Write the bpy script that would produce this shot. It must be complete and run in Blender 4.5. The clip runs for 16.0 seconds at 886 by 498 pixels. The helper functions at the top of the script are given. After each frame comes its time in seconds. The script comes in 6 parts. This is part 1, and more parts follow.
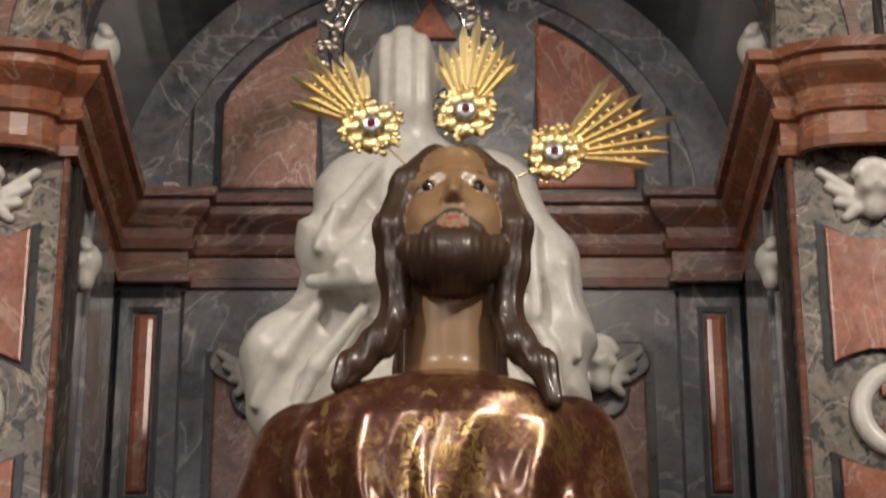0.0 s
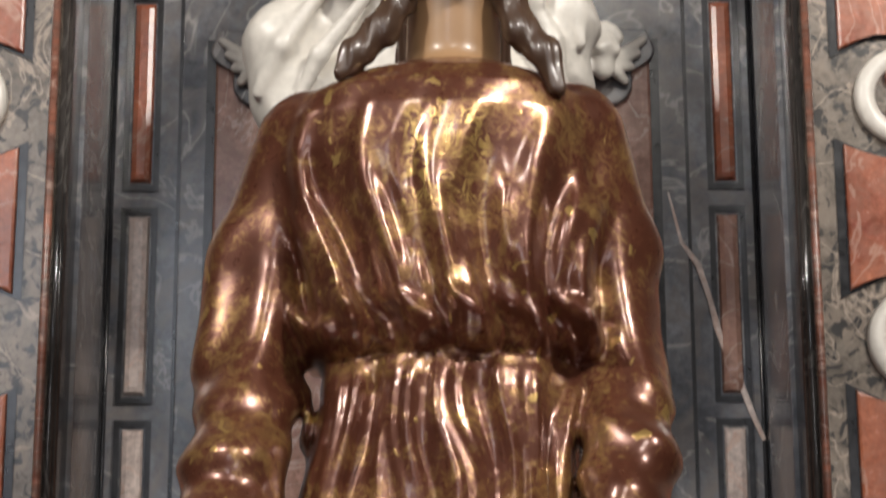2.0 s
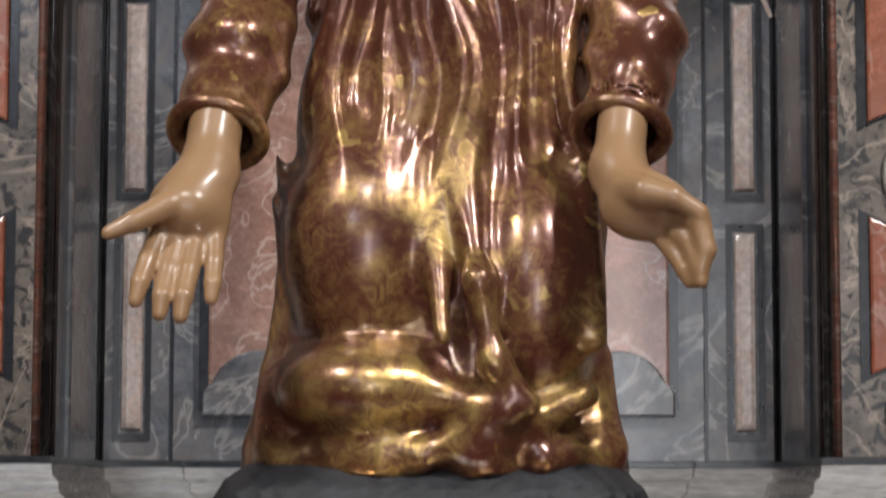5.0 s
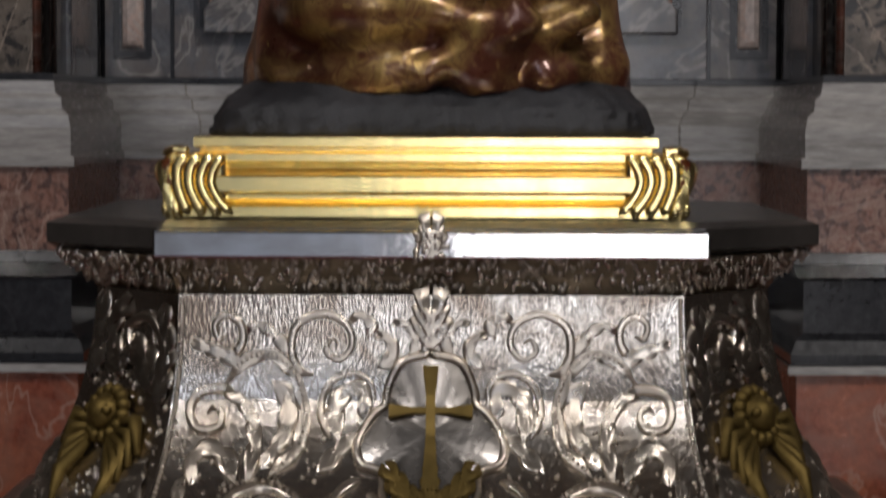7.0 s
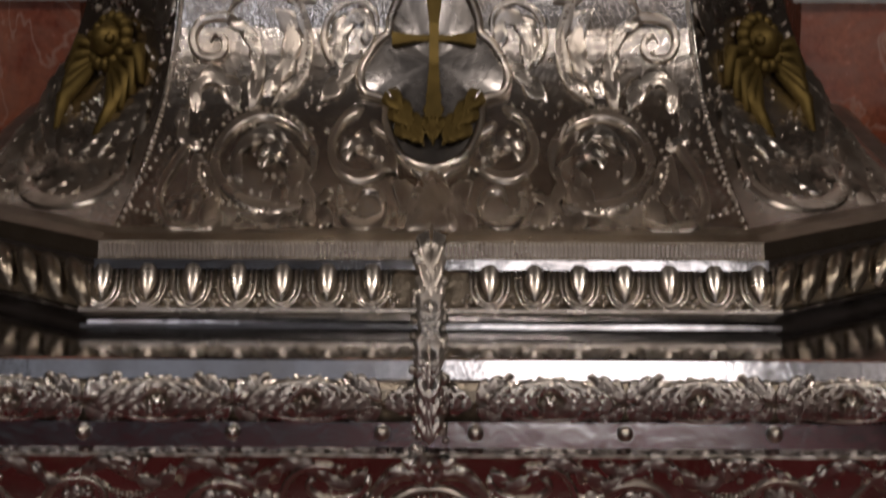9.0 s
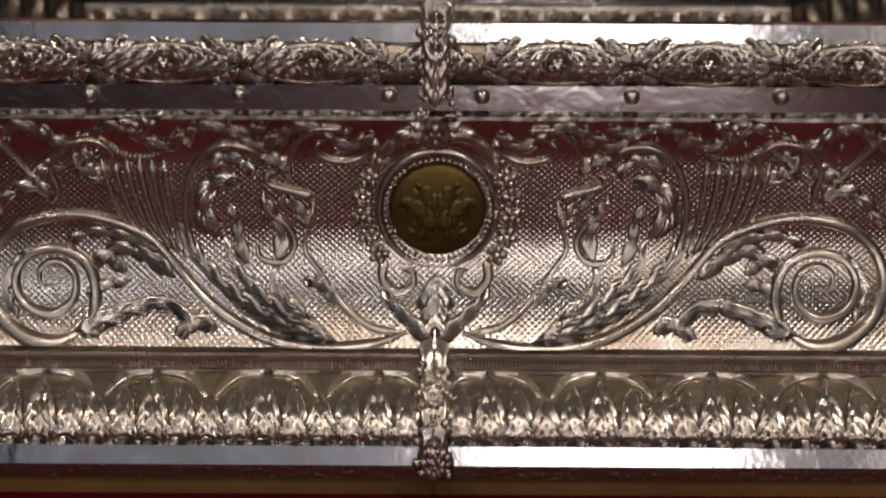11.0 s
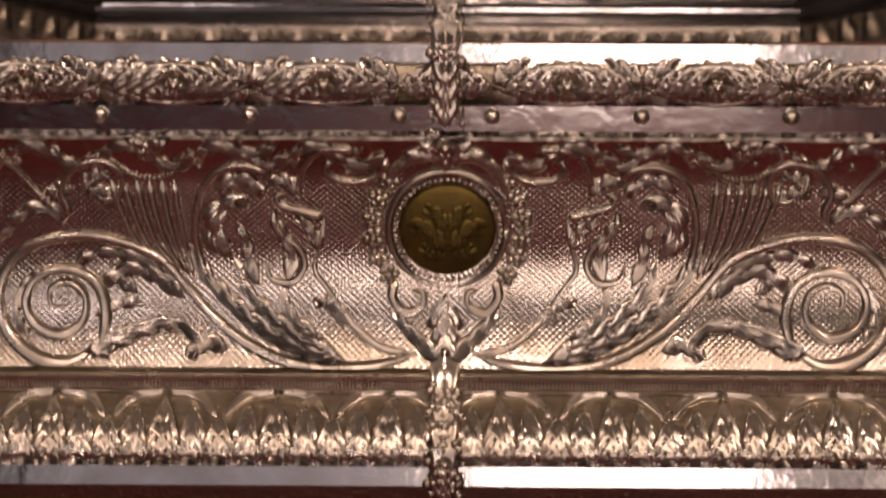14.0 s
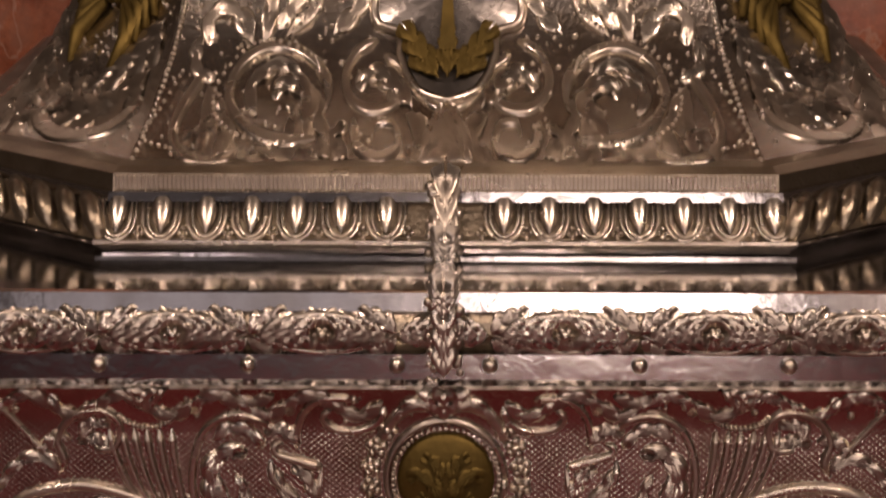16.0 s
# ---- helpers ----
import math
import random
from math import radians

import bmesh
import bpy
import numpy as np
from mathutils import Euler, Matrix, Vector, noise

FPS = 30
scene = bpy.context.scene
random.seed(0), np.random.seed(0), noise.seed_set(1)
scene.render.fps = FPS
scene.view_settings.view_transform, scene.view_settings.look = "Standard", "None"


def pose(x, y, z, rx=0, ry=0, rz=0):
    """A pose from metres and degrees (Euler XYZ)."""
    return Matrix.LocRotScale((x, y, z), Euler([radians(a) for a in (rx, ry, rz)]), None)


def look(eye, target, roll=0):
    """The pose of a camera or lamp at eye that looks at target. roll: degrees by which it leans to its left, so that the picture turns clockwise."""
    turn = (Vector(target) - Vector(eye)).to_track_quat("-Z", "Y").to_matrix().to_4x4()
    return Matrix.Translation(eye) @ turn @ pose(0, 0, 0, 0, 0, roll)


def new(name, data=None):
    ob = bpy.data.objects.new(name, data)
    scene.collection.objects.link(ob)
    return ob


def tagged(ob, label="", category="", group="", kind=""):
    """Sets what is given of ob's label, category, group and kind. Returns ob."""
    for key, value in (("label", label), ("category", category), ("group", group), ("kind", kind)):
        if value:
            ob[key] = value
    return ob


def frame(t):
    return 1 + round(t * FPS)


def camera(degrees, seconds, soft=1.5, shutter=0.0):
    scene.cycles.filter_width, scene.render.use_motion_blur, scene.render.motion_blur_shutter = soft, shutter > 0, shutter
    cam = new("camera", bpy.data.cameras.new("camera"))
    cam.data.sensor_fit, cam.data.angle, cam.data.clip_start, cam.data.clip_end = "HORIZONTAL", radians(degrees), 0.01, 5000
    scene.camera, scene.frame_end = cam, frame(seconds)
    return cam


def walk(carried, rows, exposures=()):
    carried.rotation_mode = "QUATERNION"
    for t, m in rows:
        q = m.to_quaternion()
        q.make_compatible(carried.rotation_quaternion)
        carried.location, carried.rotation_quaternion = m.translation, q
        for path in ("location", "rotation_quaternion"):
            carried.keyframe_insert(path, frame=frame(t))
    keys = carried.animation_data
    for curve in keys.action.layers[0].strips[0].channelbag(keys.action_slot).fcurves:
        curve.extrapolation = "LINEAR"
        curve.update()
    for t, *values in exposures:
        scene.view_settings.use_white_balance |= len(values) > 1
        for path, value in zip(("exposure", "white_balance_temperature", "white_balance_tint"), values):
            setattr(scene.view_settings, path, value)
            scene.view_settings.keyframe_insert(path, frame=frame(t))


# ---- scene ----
# The camera turns where it stands: seconds, turn to the right, tilt up, lean
cam = camera(21.15, 16.0, 2.1, 0.5)
EYE = 1.65
ROWS = [
    (0.0, -0.000, 23.579, -0.054),
    (0.5, -0.022, 21.736, -0.080),
    (1.0, -0.043, 19.896, -0.093),
    (1.5, -0.067, 18.295, -0.122),
    (2.0, -0.099, 16.060, -0.200),
    (2.5, -0.145, 14.207, -0.163),
    (3.0, -0.177, 12.847, -0.089),
    (3.5, -0.183, 11.444, -0.120),
    (6.0, -0.270, 1.668, 0.232),
    (6.5, -0.269, -0.551, 0.163),
    (7.0, -0.268, -3.378, 0.179),
    (7.5, -0.278, -5.474, 0.184),
    (8.0, -0.281, -7.604, 0.210),
    (8.5, -0.300, -9.732, 0.165),
    (9.0, -0.327, -12.344, 0.157),
    (9.5, -0.344, -14.675, 0.171),
    (10.0, -0.352, -17.058, 0.236),
    (12.5, -0.712, -22.137, -0.061),
    (13.0, -0.718, -22.136, -0.092),
    (13.5, -0.730, -21.657, -0.076),
    (14.0, -0.731, -19.982, 0.021),
    (14.5, -0.737, -17.971, 0.031),
    (15.0, -0.706, -16.523, 0.082),
    (15.5, -0.699, -15.530, 0.097),
    (16.0, -0.684, -13.978, -0.014),
]
walk(cam, [(t, pose(0, 0, EYE, 90 + tilt, 0, -turn) @ pose(0, 0, 0, 0, 0, lean)) for t, turn, tilt, lean in ROWS],
     [(0.0, -0.1, 6800, 12), (1.0, 0.3, 6700, 12), (2.0, 0.6, 6400, 10), (2.5, 0.75, 6300, 10), (3.5, 0.75, 6200, 10), (6.0, 0.5, 6000, 10), (6.5, 0.1, 6100, 10), (7.0, -0.3, 6200, 13), (8.0, -0.7, 6400, 17), (9.0, -0.75, 6600, 18), (9.5, -0.5, 6650, 17), (10.0, -0.5, 6700, 17), (12.5, -0.2, 7600, 28), (13.5, -0.17, 8400, 35), (15.0, -0.14, 8400, 35), (16.0, 0.03, 8400, 34)])

X0 = -0.024          # the middle line of altar and pedestal

# ---- world and lights ----
world = bpy.data.worlds.new("world")
world.use_nodes = True
world.node_tree.nodes["Background"].inputs[0].default_value = (0.9, 0.85, 0.8, 1)
world.node_tree.nodes["Background"].inputs[1].default_value = 0.02
scene.world = world


def area_lamp(name, eye, target, size, size_y, watts, colour):
    data = bpy.data.lights.new(name, "AREA")
    data.shape, data.size, data.size_y, data.energy, data.color = "RECTANGLE", size, size_y, watts, colour
    ob = new(name, data)
    ob.matrix_world = look(eye, target)
    return ob


# daylight from the church doors behind the eye, and three lamps high in the vault
area_lamp("window_light", (0.68, -6.9, 1.9), (0.68, 3, 1.9), 1.25, 3.3, 74, (1.0, 0.98, 0.97))
area_lamp("window_light", (-1.15, -6.9, 1.75), (-1.15, 3, 1.75), 2.0, 3.0, 6.5, (0.82, 0.89, 1.0))
area_lamp("window_light", (2.6, -6.9, 2.6), (2.6, 3, 2.6), 1.4, 2.2, 10, (1.0, 0.97, 0.95))
# unseen high window, added for the bluish sheen on the left marble
area_lamp("window_light", (-2.3, -6.9, 5.2), (-1.0, 3, 2.6), 2.0, 1.6, 60, (0.85, 0.9, 1.0))
area_lamp("ceiling_lamp", (2.0, 0.3, 4.8), (0, 3, 2.4), 0.25, 0.25, 82, (1, 0.94, 0.86))
area_lamp("ceiling_lamp", (-2.1, 0.4, 4.7), (-0.1, 3, 2.4), 0.25, 0.25, 60, (1, 0.94, 0.86))
area_lamp("ceiling_lamp", (0.1, -1.8, 5.6), (0, 3, 2.6), 0.35, 0.35, 44, (1, 0.94, 0.86))

# ---- materials ----


def nodes_of(name):
    m = bpy.data.materials.new(name)
    m.use_nodes = True
    t = m.node_tree
    return m, t, t.nodes["Principled BSDF"]


def add(t, kind, values=None, **attrs):
    n = t.nodes.new(kind)
    if "operation" in attrs:
        n.operation = attrs["operation"]
    if "data_type" in attrs:
        n.data_type = attrs["data_type"]
    if "feature" in attrs:
        n.feature = attrs["feature"]
    for k, v in (values or {}).items():
        n.inputs[k].default_value = v
    return n


def coords(t, scale=(1, 1, 1), spread=3.0):
    """Object coordinates, shifted at random from object to object."""
    tc = add(t, "ShaderNodeTexCoord")
    info = add(t, "ShaderNodeObjectInfo")
    shift = add(t, "ShaderNodeVectorMath", {1: (spread, spread * 0.7, spread * 1.3)}, operation="MULTIPLY")
    t.links.new(info.outputs["Random"], shift.inputs[0])
    total = add(t, "ShaderNodeVectorMath", operation="ADD")
    t.links.new(tc.outputs["Object"], total.inputs[0])
    t.links.new(shift.outputs[0], total.inputs[1])
    sized = add(t, "ShaderNodeVectorMath", {1: scale}, operation="MULTIPLY")
    t.links.new(total.outputs[0], sized.inputs[0])
    return sized.outputs[0]


def noise_tex(t, vec, scale, detail=4.0, distortion=0.0, rough=0.55):
    n = add(t, "ShaderNodeTexNoise", {"Scale": scale, "Detail": detail, "Distortion": distortion, "Roughness": rough})
    t.links.new(vec, n.inputs["Vector"])
    return n.outputs["Fac"]


def ramp(t, fac, stops):
    n = add(t, "ShaderNodeValToRGB")
    el = n.color_ramp.elements
    while len(el) < len(stops):
        el.new(0.5)
    for e, (p, c) in zip(el, stops):
        e.position, e.color = p, (*c, 1) if len(c) == 3 else c
    t.links.new(fac, n.inputs[0])
    return n.outputs["Color"]


def mix(t, fac, a, b, blend="MIX"):
    n = add(t, "ShaderNodeMix", data_type="RGBA")
    n.blend_type = blend
    for sock, v in ((n.inputs[0], fac), (n.inputs[6], a), (n.inputs[7], b)):
        if isinstance(v, bpy.types.NodeSocket):
            t.links.new(v, sock)
        else:
            sock.default_value = v if isinstance(v, float) else (*v, 1)
    return n.outputs[2]


def bump(t, bsdf, height, strength, distance):
    n = add(t, "ShaderNodeBump", {"Strength": strength, "Distance": distance})
    t.links.new(height, n.inputs["Height"])
    t.links.new(n.outputs[0], bsdf.inputs["Normal"])
    return n


def marble(name, dark, light, vein, scale=6.0, rough=0.18, veins=0.35, stretch=(1, 1, 1), spots=None, tint=None):
    m, t, b = nodes_of(name)
    v = coords(t, stretch)
    big = noise_tex(t, v, scale, 6, 0.6)
    fine = noise_tex(t, v, scale * 9, 5, 0.3, 0.7)
    col = ramp(t, big, [(0.3, dark), (0.7, light)])
    grain = ramp(t, fine, [(0.35, (0.62, 0.62, 0.62)), (0.65, (1.25, 1.25, 1.25))])
    col = mix(t, 0.8, col, grain, "MULTIPLY")
    if tint:
        stain = ramp(t, noise_tex(t, v, scale * 1.6, 6, 1.2, 0.65), [(0.42, (0, 0, 0)), (0.66, (0.85, 0.85, 0.85))])
        col = mix(t, stain, col, tint)
    if spots:
        patch = ramp(t, noise_tex(t, v, scale * 4, 3, 1.0, 0.6), [(0.52, (0, 0, 0)), (0.6, (1, 1, 1))])
        col = mix(t, patch, col, spots)
    line = noise_tex(t, v, scale * 0.55, 5, 1.6, 0.5)
    thin = ramp(t, line, [(0.485, (0, 0, 0)), (0.5, (1, 1, 1)), (0.515, (0, 0, 0))])
    amount = add(t, "ShaderNodeMath", {1: veins}, operation="MULTIPLY")
    t.links.new(thin, amount.inputs[0])
    col = mix(t, amount.outputs[0], col, vein)
    t.links.new(col, b.inputs["Base Color"])
    r = add(t, "ShaderNodeMapRange", {"To Min": rough * 0.6, "To Max": rough * 1.6})
    t.links.new(fine, r.inputs["Value"])
    t.links.new(r.outputs[0], b.inputs["Roughness"])
    bump(t, b, fine, 0.15, 0.001)
    return m


def metal(name, light, dark, rough, grain=160.0, depth=0.0015, hammered=0.0, tarnish=0.55, stretch=(1, 1, 1)):
    """Worked metal: tarnish in two scales, fine chasing, and a hammered ground."""
    m, t, b = nodes_of(name)
    v = coords(t)
    cloud = noise_tex(t, v, 14, 5, 0.4)
    fine = noise_tex(t, v, grain, 3, 0.2)
    fac = ramp(t, cloud, [(0.38, (0, 0, 0)), (0.66, (tarnish, tarnish, tarnish))])
    t.links.new(mix(t, fac, light, dark), b.inputs["Base Color"])
    b.inputs["Metallic"].default_value = 1.0
    r = add(t, "ShaderNodeMapRange", {"To Min": rough * 0.6, "To Max": rough * 1.5})
    t.links.new(cloud, r.inputs["Value"])
    t.links.new(r.outputs[0], b.inputs["Roughness"])
    n = bump(t, b, fine, 0.5, depth)
    if hammered:
        vor = add(t, "ShaderNodeTexVoronoi", {"Scale": hammered})
        t.links.new(coords(t, stretch), vor.inputs["Vector"])
        n2 = add(t, "ShaderNodeBump", {"Strength": 0.36, "Distance": 0.001})
        t.links.new(vor.outputs["Distance"], n2.inputs["Height"])
        t.links.new(n2.outputs[0], n.inputs["Normal"])
    return m


def punched(name, light, dark, rough, pitch):
    """Silver with a ground of small punched lozenges."""
    m = metal(name, light, dark, rough, 200, 0.0004, 0, 0.8)
    t = m.node_tree
    b = t.nodes["Principled BSDF"]
    sep = add(t, "ShaderNodeSeparateXYZ")
    tc = add(t, "ShaderNodeTexCoord")
    wob = noise_tex(t, tc.outputs["Object"], 25, 2)
    t.links.new(tc.outputs["Object"], sep.inputs[0])
    waves = []
    for sign in (1.0, -1.0):
        u = add(t, "ShaderNodeMath", {1: sign * 1.15}, operation="MULTIPLY")
        t.links.new(sep.outputs[2], u.inputs[0])
        v = add(t, "ShaderNodeMath", operation="ADD")
        t.links.new(sep.outputs[0], v.inputs[0])
        t.links.new(u.outputs[0], v.inputs[1])
        k = add(t, "ShaderNodeMath", {1: 2 * math.pi / (2 * pitch)}, operation="MULTIPLY")
        t.links.new(v.outputs[0], k.inputs[0])
        off = add(t, "ShaderNodeMath", operation="ADD")
        t.links.new(k.outputs[0], off.inputs[0])
        t.links.new(wob, off.inputs[1])
        c = add(t, "ShaderNodeMath", operation="COSINE")
        t.links.new(off.outputs[0], c.inputs[0])
        sq = add(t, "ShaderNodeMath", operation="MULTIPLY")
        t.links.new(c.outputs[0], sq.inputs[0])
        t.links.new(c.outputs[0], sq.inputs[1])
        waves.append(sq.outputs[0])
    h = add(t, "ShaderNodeMath", operation="MULTIPLY")
    t.links.new(waves[0], h.inputs[0])
    t.links.new(waves[1], h.inputs[1])
    n = add(t, "ShaderNodeBump", {"Strength": 0.22, "Distance": 0.0011})
    t.links.new(h.outputs[0], n.inputs["Height"])
    t.links.new(b.inputs["Normal"].links[0].from_socket, n.inputs["Normal"])
    t.links.new(n.outputs[0], b.inputs["Normal"])
    return m


def plain(name, a, b_col, rough, scale=30.0, depth=0.001, metallic=0.0, gloss=0.5):
    m, t, b = nodes_of(name)
    v = coords(t)
    big = noise_tex(t, v, scale * 0.2, 4, 0.3)
    fine = noise_tex(t, v, scale * 3, 4)
    col = ramp(t, big, [(0.3, a), (0.7, b_col)])
    grain = ramp(t, fine, [(0.3, (0.82, 0.82, 0.82)), (0.7, (1.08, 1.08, 1.08))])
    t.links.new(mix(t, 0.7, col, grain, "MULTIPLY"), b.inputs["Base Color"])
    b.inputs["Roughness"].default_value = rough
    b.inputs["Metallic"].default_value = metallic
    b.inputs["Specular IOR Level"].default_value = gloss
    bump(t, b, fine, 0.3, depth)
    return m


GREY = marble("grey_marble", (0.05, 0.053, 0.064), (0.225, 0.23, 0.25), (0.5, 0.47, 0.44), 7, 0.19, 0.5, tint=(0.19, 0.165, 0.15))
BROWNGREY = marble("brown_grey_marble", (0.085, 0.07, 0.056), (0.19, 0.16, 0.13), (0.5, 0.4, 0.32), 10, 0.22, 0.55, tint=(0.25, 0.2, 0.16), spots=(0.035, 0.032, 0.03))
ATTIC = marble("attic_marble", (0.02, 0.02, 0.023), (0.075, 0.07, 0.068), (0.4, 0.38, 0.36), 8, 0.2, 0.3, (1, 1, 0.4))
BLACK = marble("black_marble", (0.012, 0.012, 0.014), (0.03, 0.03, 0.033), (0.1, 0.1, 0.1), 8, 0.2, 0.1)
RED = marble("red_marble", (0.22, 0.05, 0.025), (0.43, 0.145, 0.075), (0.55, 0.36, 0.28), 9, 0.22, 0.45, tint=(0.3, 0.13, 0.085))
BROWNRED = marble("brown_red_marble", (0.085, 0.032, 0.022), (0.27, 0.105, 0.066), (0.5, 0.36, 0.3), 9, 0.27, 0.5, (0.6, 0.6, 2.2), tint=(0.12, 0.085, 0.07))
ORANGERED = marble("orange_red_marble", (0.17, 0.05, 0.024), (0.42, 0.16, 0.08), (0.55, 0.4, 0.32), 11, 0.2, 0.4, (0.7, 0.7, 1.6), tint=(0.2, 0.1, 0.06))
DARKGREY = marble("dark_grey_marble", (0.02, 0.019, 0.019), (0.075, 0.066, 0.06), (0.3, 0.28, 0.26), 9, 0.13, 0.3, (1, 1, 0.5))
PINK = marble("pink_marble", (0.27, 0.13, 0.095), (0.48, 0.29, 0.23), (0.68, 0.55, 0.48), 10, 0.16, 0.5, tint=(0.26, 0.15, 0.11))
PALE = marble("pale_marble", (0.5, 0.4, 0.36), (0.68, 0.58, 0.53), (0.55, 0.3, 0.2), 10, 0.14, 0.4)
WHITE = plain("white_marble", (0.62, 0.58, 0.52), (0.74, 0.7, 0.63), 0.34, 20, 0.0006)
GREYWHITE = marble("grey_white_marble", (0.3, 0.285, 0.265), (0.47, 0.45, 0.43), (0.3, 0.29, 0.28), 7, 0.22, 0.3, stretch=(0.4, 0.4, 3))
SILVER = metal("silver", (0.68, 0.62, 0.54), (0.27, 0.21, 0.15), 0.27, 160, 0.0005)
SHIELDSILVER = metal("dull_silver", (0.27, 0.255, 0.24), (0.18, 0.155, 0.13), 0.27, 120, 0.0008)
SATIN = metal("satin_silver", (0.7, 0.68, 0.66), (0.5, 0.46, 0.42), 0.42, 90, 0.0006)
SILVERGROUND = metal("silver_ground", (0.64, 0.6, 0.55), (0.26, 0.2, 0.145), 0.21, 300, 0.0004, 330, 0.85, (1, 1, 0.4))
SILVERPLAIN = metal("polished_silver", (0.72, 0.71, 0.71), (0.46, 0.43, 0.41), 0.1, 40, 0.0005, 0, 0.8)
NETGROUND = punched("netted_silver", (0.66, 0.6, 0.53), (0.3, 0.235, 0.17), 0.2, 0.0064)
MEDALGOLD = metal("worn_gilding", (0.18, 0.125, 0.04), (0.07, 0.052, 0.02), 0.58, 90, 0.002)
# tarnish, browned further to carry the tone of silver in shadow
SILVERDARK = metal("tarnished_and_shaded_silver", (0.4, 0.34, 0.26), (0.13, 0.1, 0.07), 0.3, 220, 0.002, 150)
GOLD = metal("gilding", (1.0, 0.82, 0.38), (0.98, 0.74, 0.3), 0.2, 60, 0.0003)
PALEGOLD = metal("pale_gilding", (1.0, 0.83, 0.45), (0.9, 0.66, 0.28), 0.36, 70, 0.0006)
DARKTOP = plain("dark_board", (0.022, 0.02, 0.018), (0.045, 0.04, 0.036), 0.26)
ROCK = plain("dark_velvet_rock", (0.007, 0.007, 0.009), (0.024, 0.024, 0.028), 0.6, 90, 0.006)
VELVET = plain("red_velvet", (0.042, 0.0005, 0.002), (0.06, 0.0008, 0.0035), 0.9, 60, 0.001, gloss=0.08)
PLASTER = plain("church_plaster", (0.058, 0.047, 0.038), (0.085, 0.07, 0.058), 0.8, 8)
CARPET = plain("red_carpet", (0.115, 0.013, 0.017), (0.17, 0.023, 0.026), 0.9, 40, 0.002, gloss=0.2)
WOODTRIM = plain("gilt_wood", (0.12, 0.06, 0.015), (0.2, 0.11, 0.03), 0.4)

# ---- mesh helpers ----


def mesh_ob(name, bm, material, parent=None, label="", smooth=False):
    me = bpy.data.meshes.new(name)
    bmesh.ops.recalc_face_normals(bm, faces=bm.faces)
    bm.to_mesh(me)
    bm.free()
    me.materials.append(material)
    if smooth:
        me.polygons.foreach_set("use_smooth", [True] * len(me.polygons))
    ob = new(name, me)
    if parent:
        ob.parent = parent
    return tagged(ob, label)


def part(name, bm, material, parent, label="", smooth=False):
    return mesh_ob(name, bm, material, parent, label, smooth)


def thing(name, at, label, category, group=""):
    ob = new(name)
    ob.empty_display_size = 0.05
    ob.location = at
    return tagged(ob, label, category, group)


def box_bm(x0, x1, y0, y1, z0, z1, bevel=0.0):
    bm = bmesh.new()
    bmesh.ops.create_cube(bm, size=1)
    for v in bm.verts:
        v.co = ((x0 + x1) / 2 + v.co.x * (x1 - x0), (y0 + y1) / 2 + v.co.y * (y1 - y0), (z0 + z1) / 2 + v.co.z * (z1 - z0))
    if bevel:
        bmesh.ops.bevel(bm, geom=bm.edges[:], offset=bevel, segments=2, affect="EDGES", profile=0.6)
    return bm


def extrude_bm(outline, y0, y1, bevel=0.0):
    """A flat shape of (x, z) points, standing upright from y0 (front) to y1 (back)."""
    bm = bmesh.new()
    front = [bm.verts.new((x, y0, z)) for x, z in outline]
    back = [bm.verts.new((x, y1, z)) for x, z in outline]
    f = bm.faces.new(front)
    bm.faces.new(list(reversed(back)))
    n = len(outline)
    for i in range(n):
        bm.faces.new((front[i], front[(i + 1) % n], back[(i + 1) % n], back[i]))
    if bevel:
        bmesh.ops.bevel(bm, geom=list(f.edges), offset=bevel, segments=2, affect="EDGES", profile=0.5)
    return bm


def ring_bm(outer, inner, y0, y1):
    """A frame between two outlines of the same number of points."""
    bm = bmesh.new()
    loops = [[bm.verts.new((x, y, z)) for x, z in o] for o, y in ((outer, y0), (inner, y0), (inner, y1), (outer, y1))]
    n = len(outer)
    for a in range(4):
        p, q = loops[a], loops[(a + 1) % 4]
        for i in range(n):
            bm.faces.new((p[i], p[(i + 1) % n], q[(i + 1) % n], q[i]))
    return bm


def sweep_bm(path, profile, closed=False):
    """A moulding: profile points (out, z) carried along a plan path of (x, y), mitred; out is to the right of the path."""
    bm = bmesh.new()
    pts = [Vector(p) for p in path]
    rows = []
    for i, p in enumerate(pts):
        d0 = (p - pts[i - 1]).normalized() if i else None
        d1 = (pts[i + 1] - p).normalized() if i + 1 < len(pts) else None
        d0, d1 = d0 or d1, d1 or d0
        n0, n1 = Vector((d0.y, -d0.x)), Vector((d1.y, -d1.x))
        m = (n0 + n1).normalized()
        m /= max(m.dot(n0), 0.2)
        rows.append([bm.verts.new((p.x + m.x * o, p.y + m.y * o, z)) for o, z in profile])
    for a, b in zip(rows, rows[1:]):
        for i in range(len(profile) - (0 if closed else 1)):
            j = (i + 1) % len(profile)
            bm.faces.new((a[i], a[j], b[j], b[i]))
    return bm


def loft_bm(rings, cap=True):
    bm = bmesh.new()
    rows = [[bm.verts.new(p) for p in r] for r in rings]
    n = len(rings[0])
    for a, b in zip(rows, rows[1:]):
        for i in range(n):
            bm.faces.new((a[i], a[(i + 1) % n], b[(i + 1) % n], b[i]))
    if cap:
        bm.faces.new(rows[0])
        bm.faces.new(list(reversed(rows[-1])))
    return bm


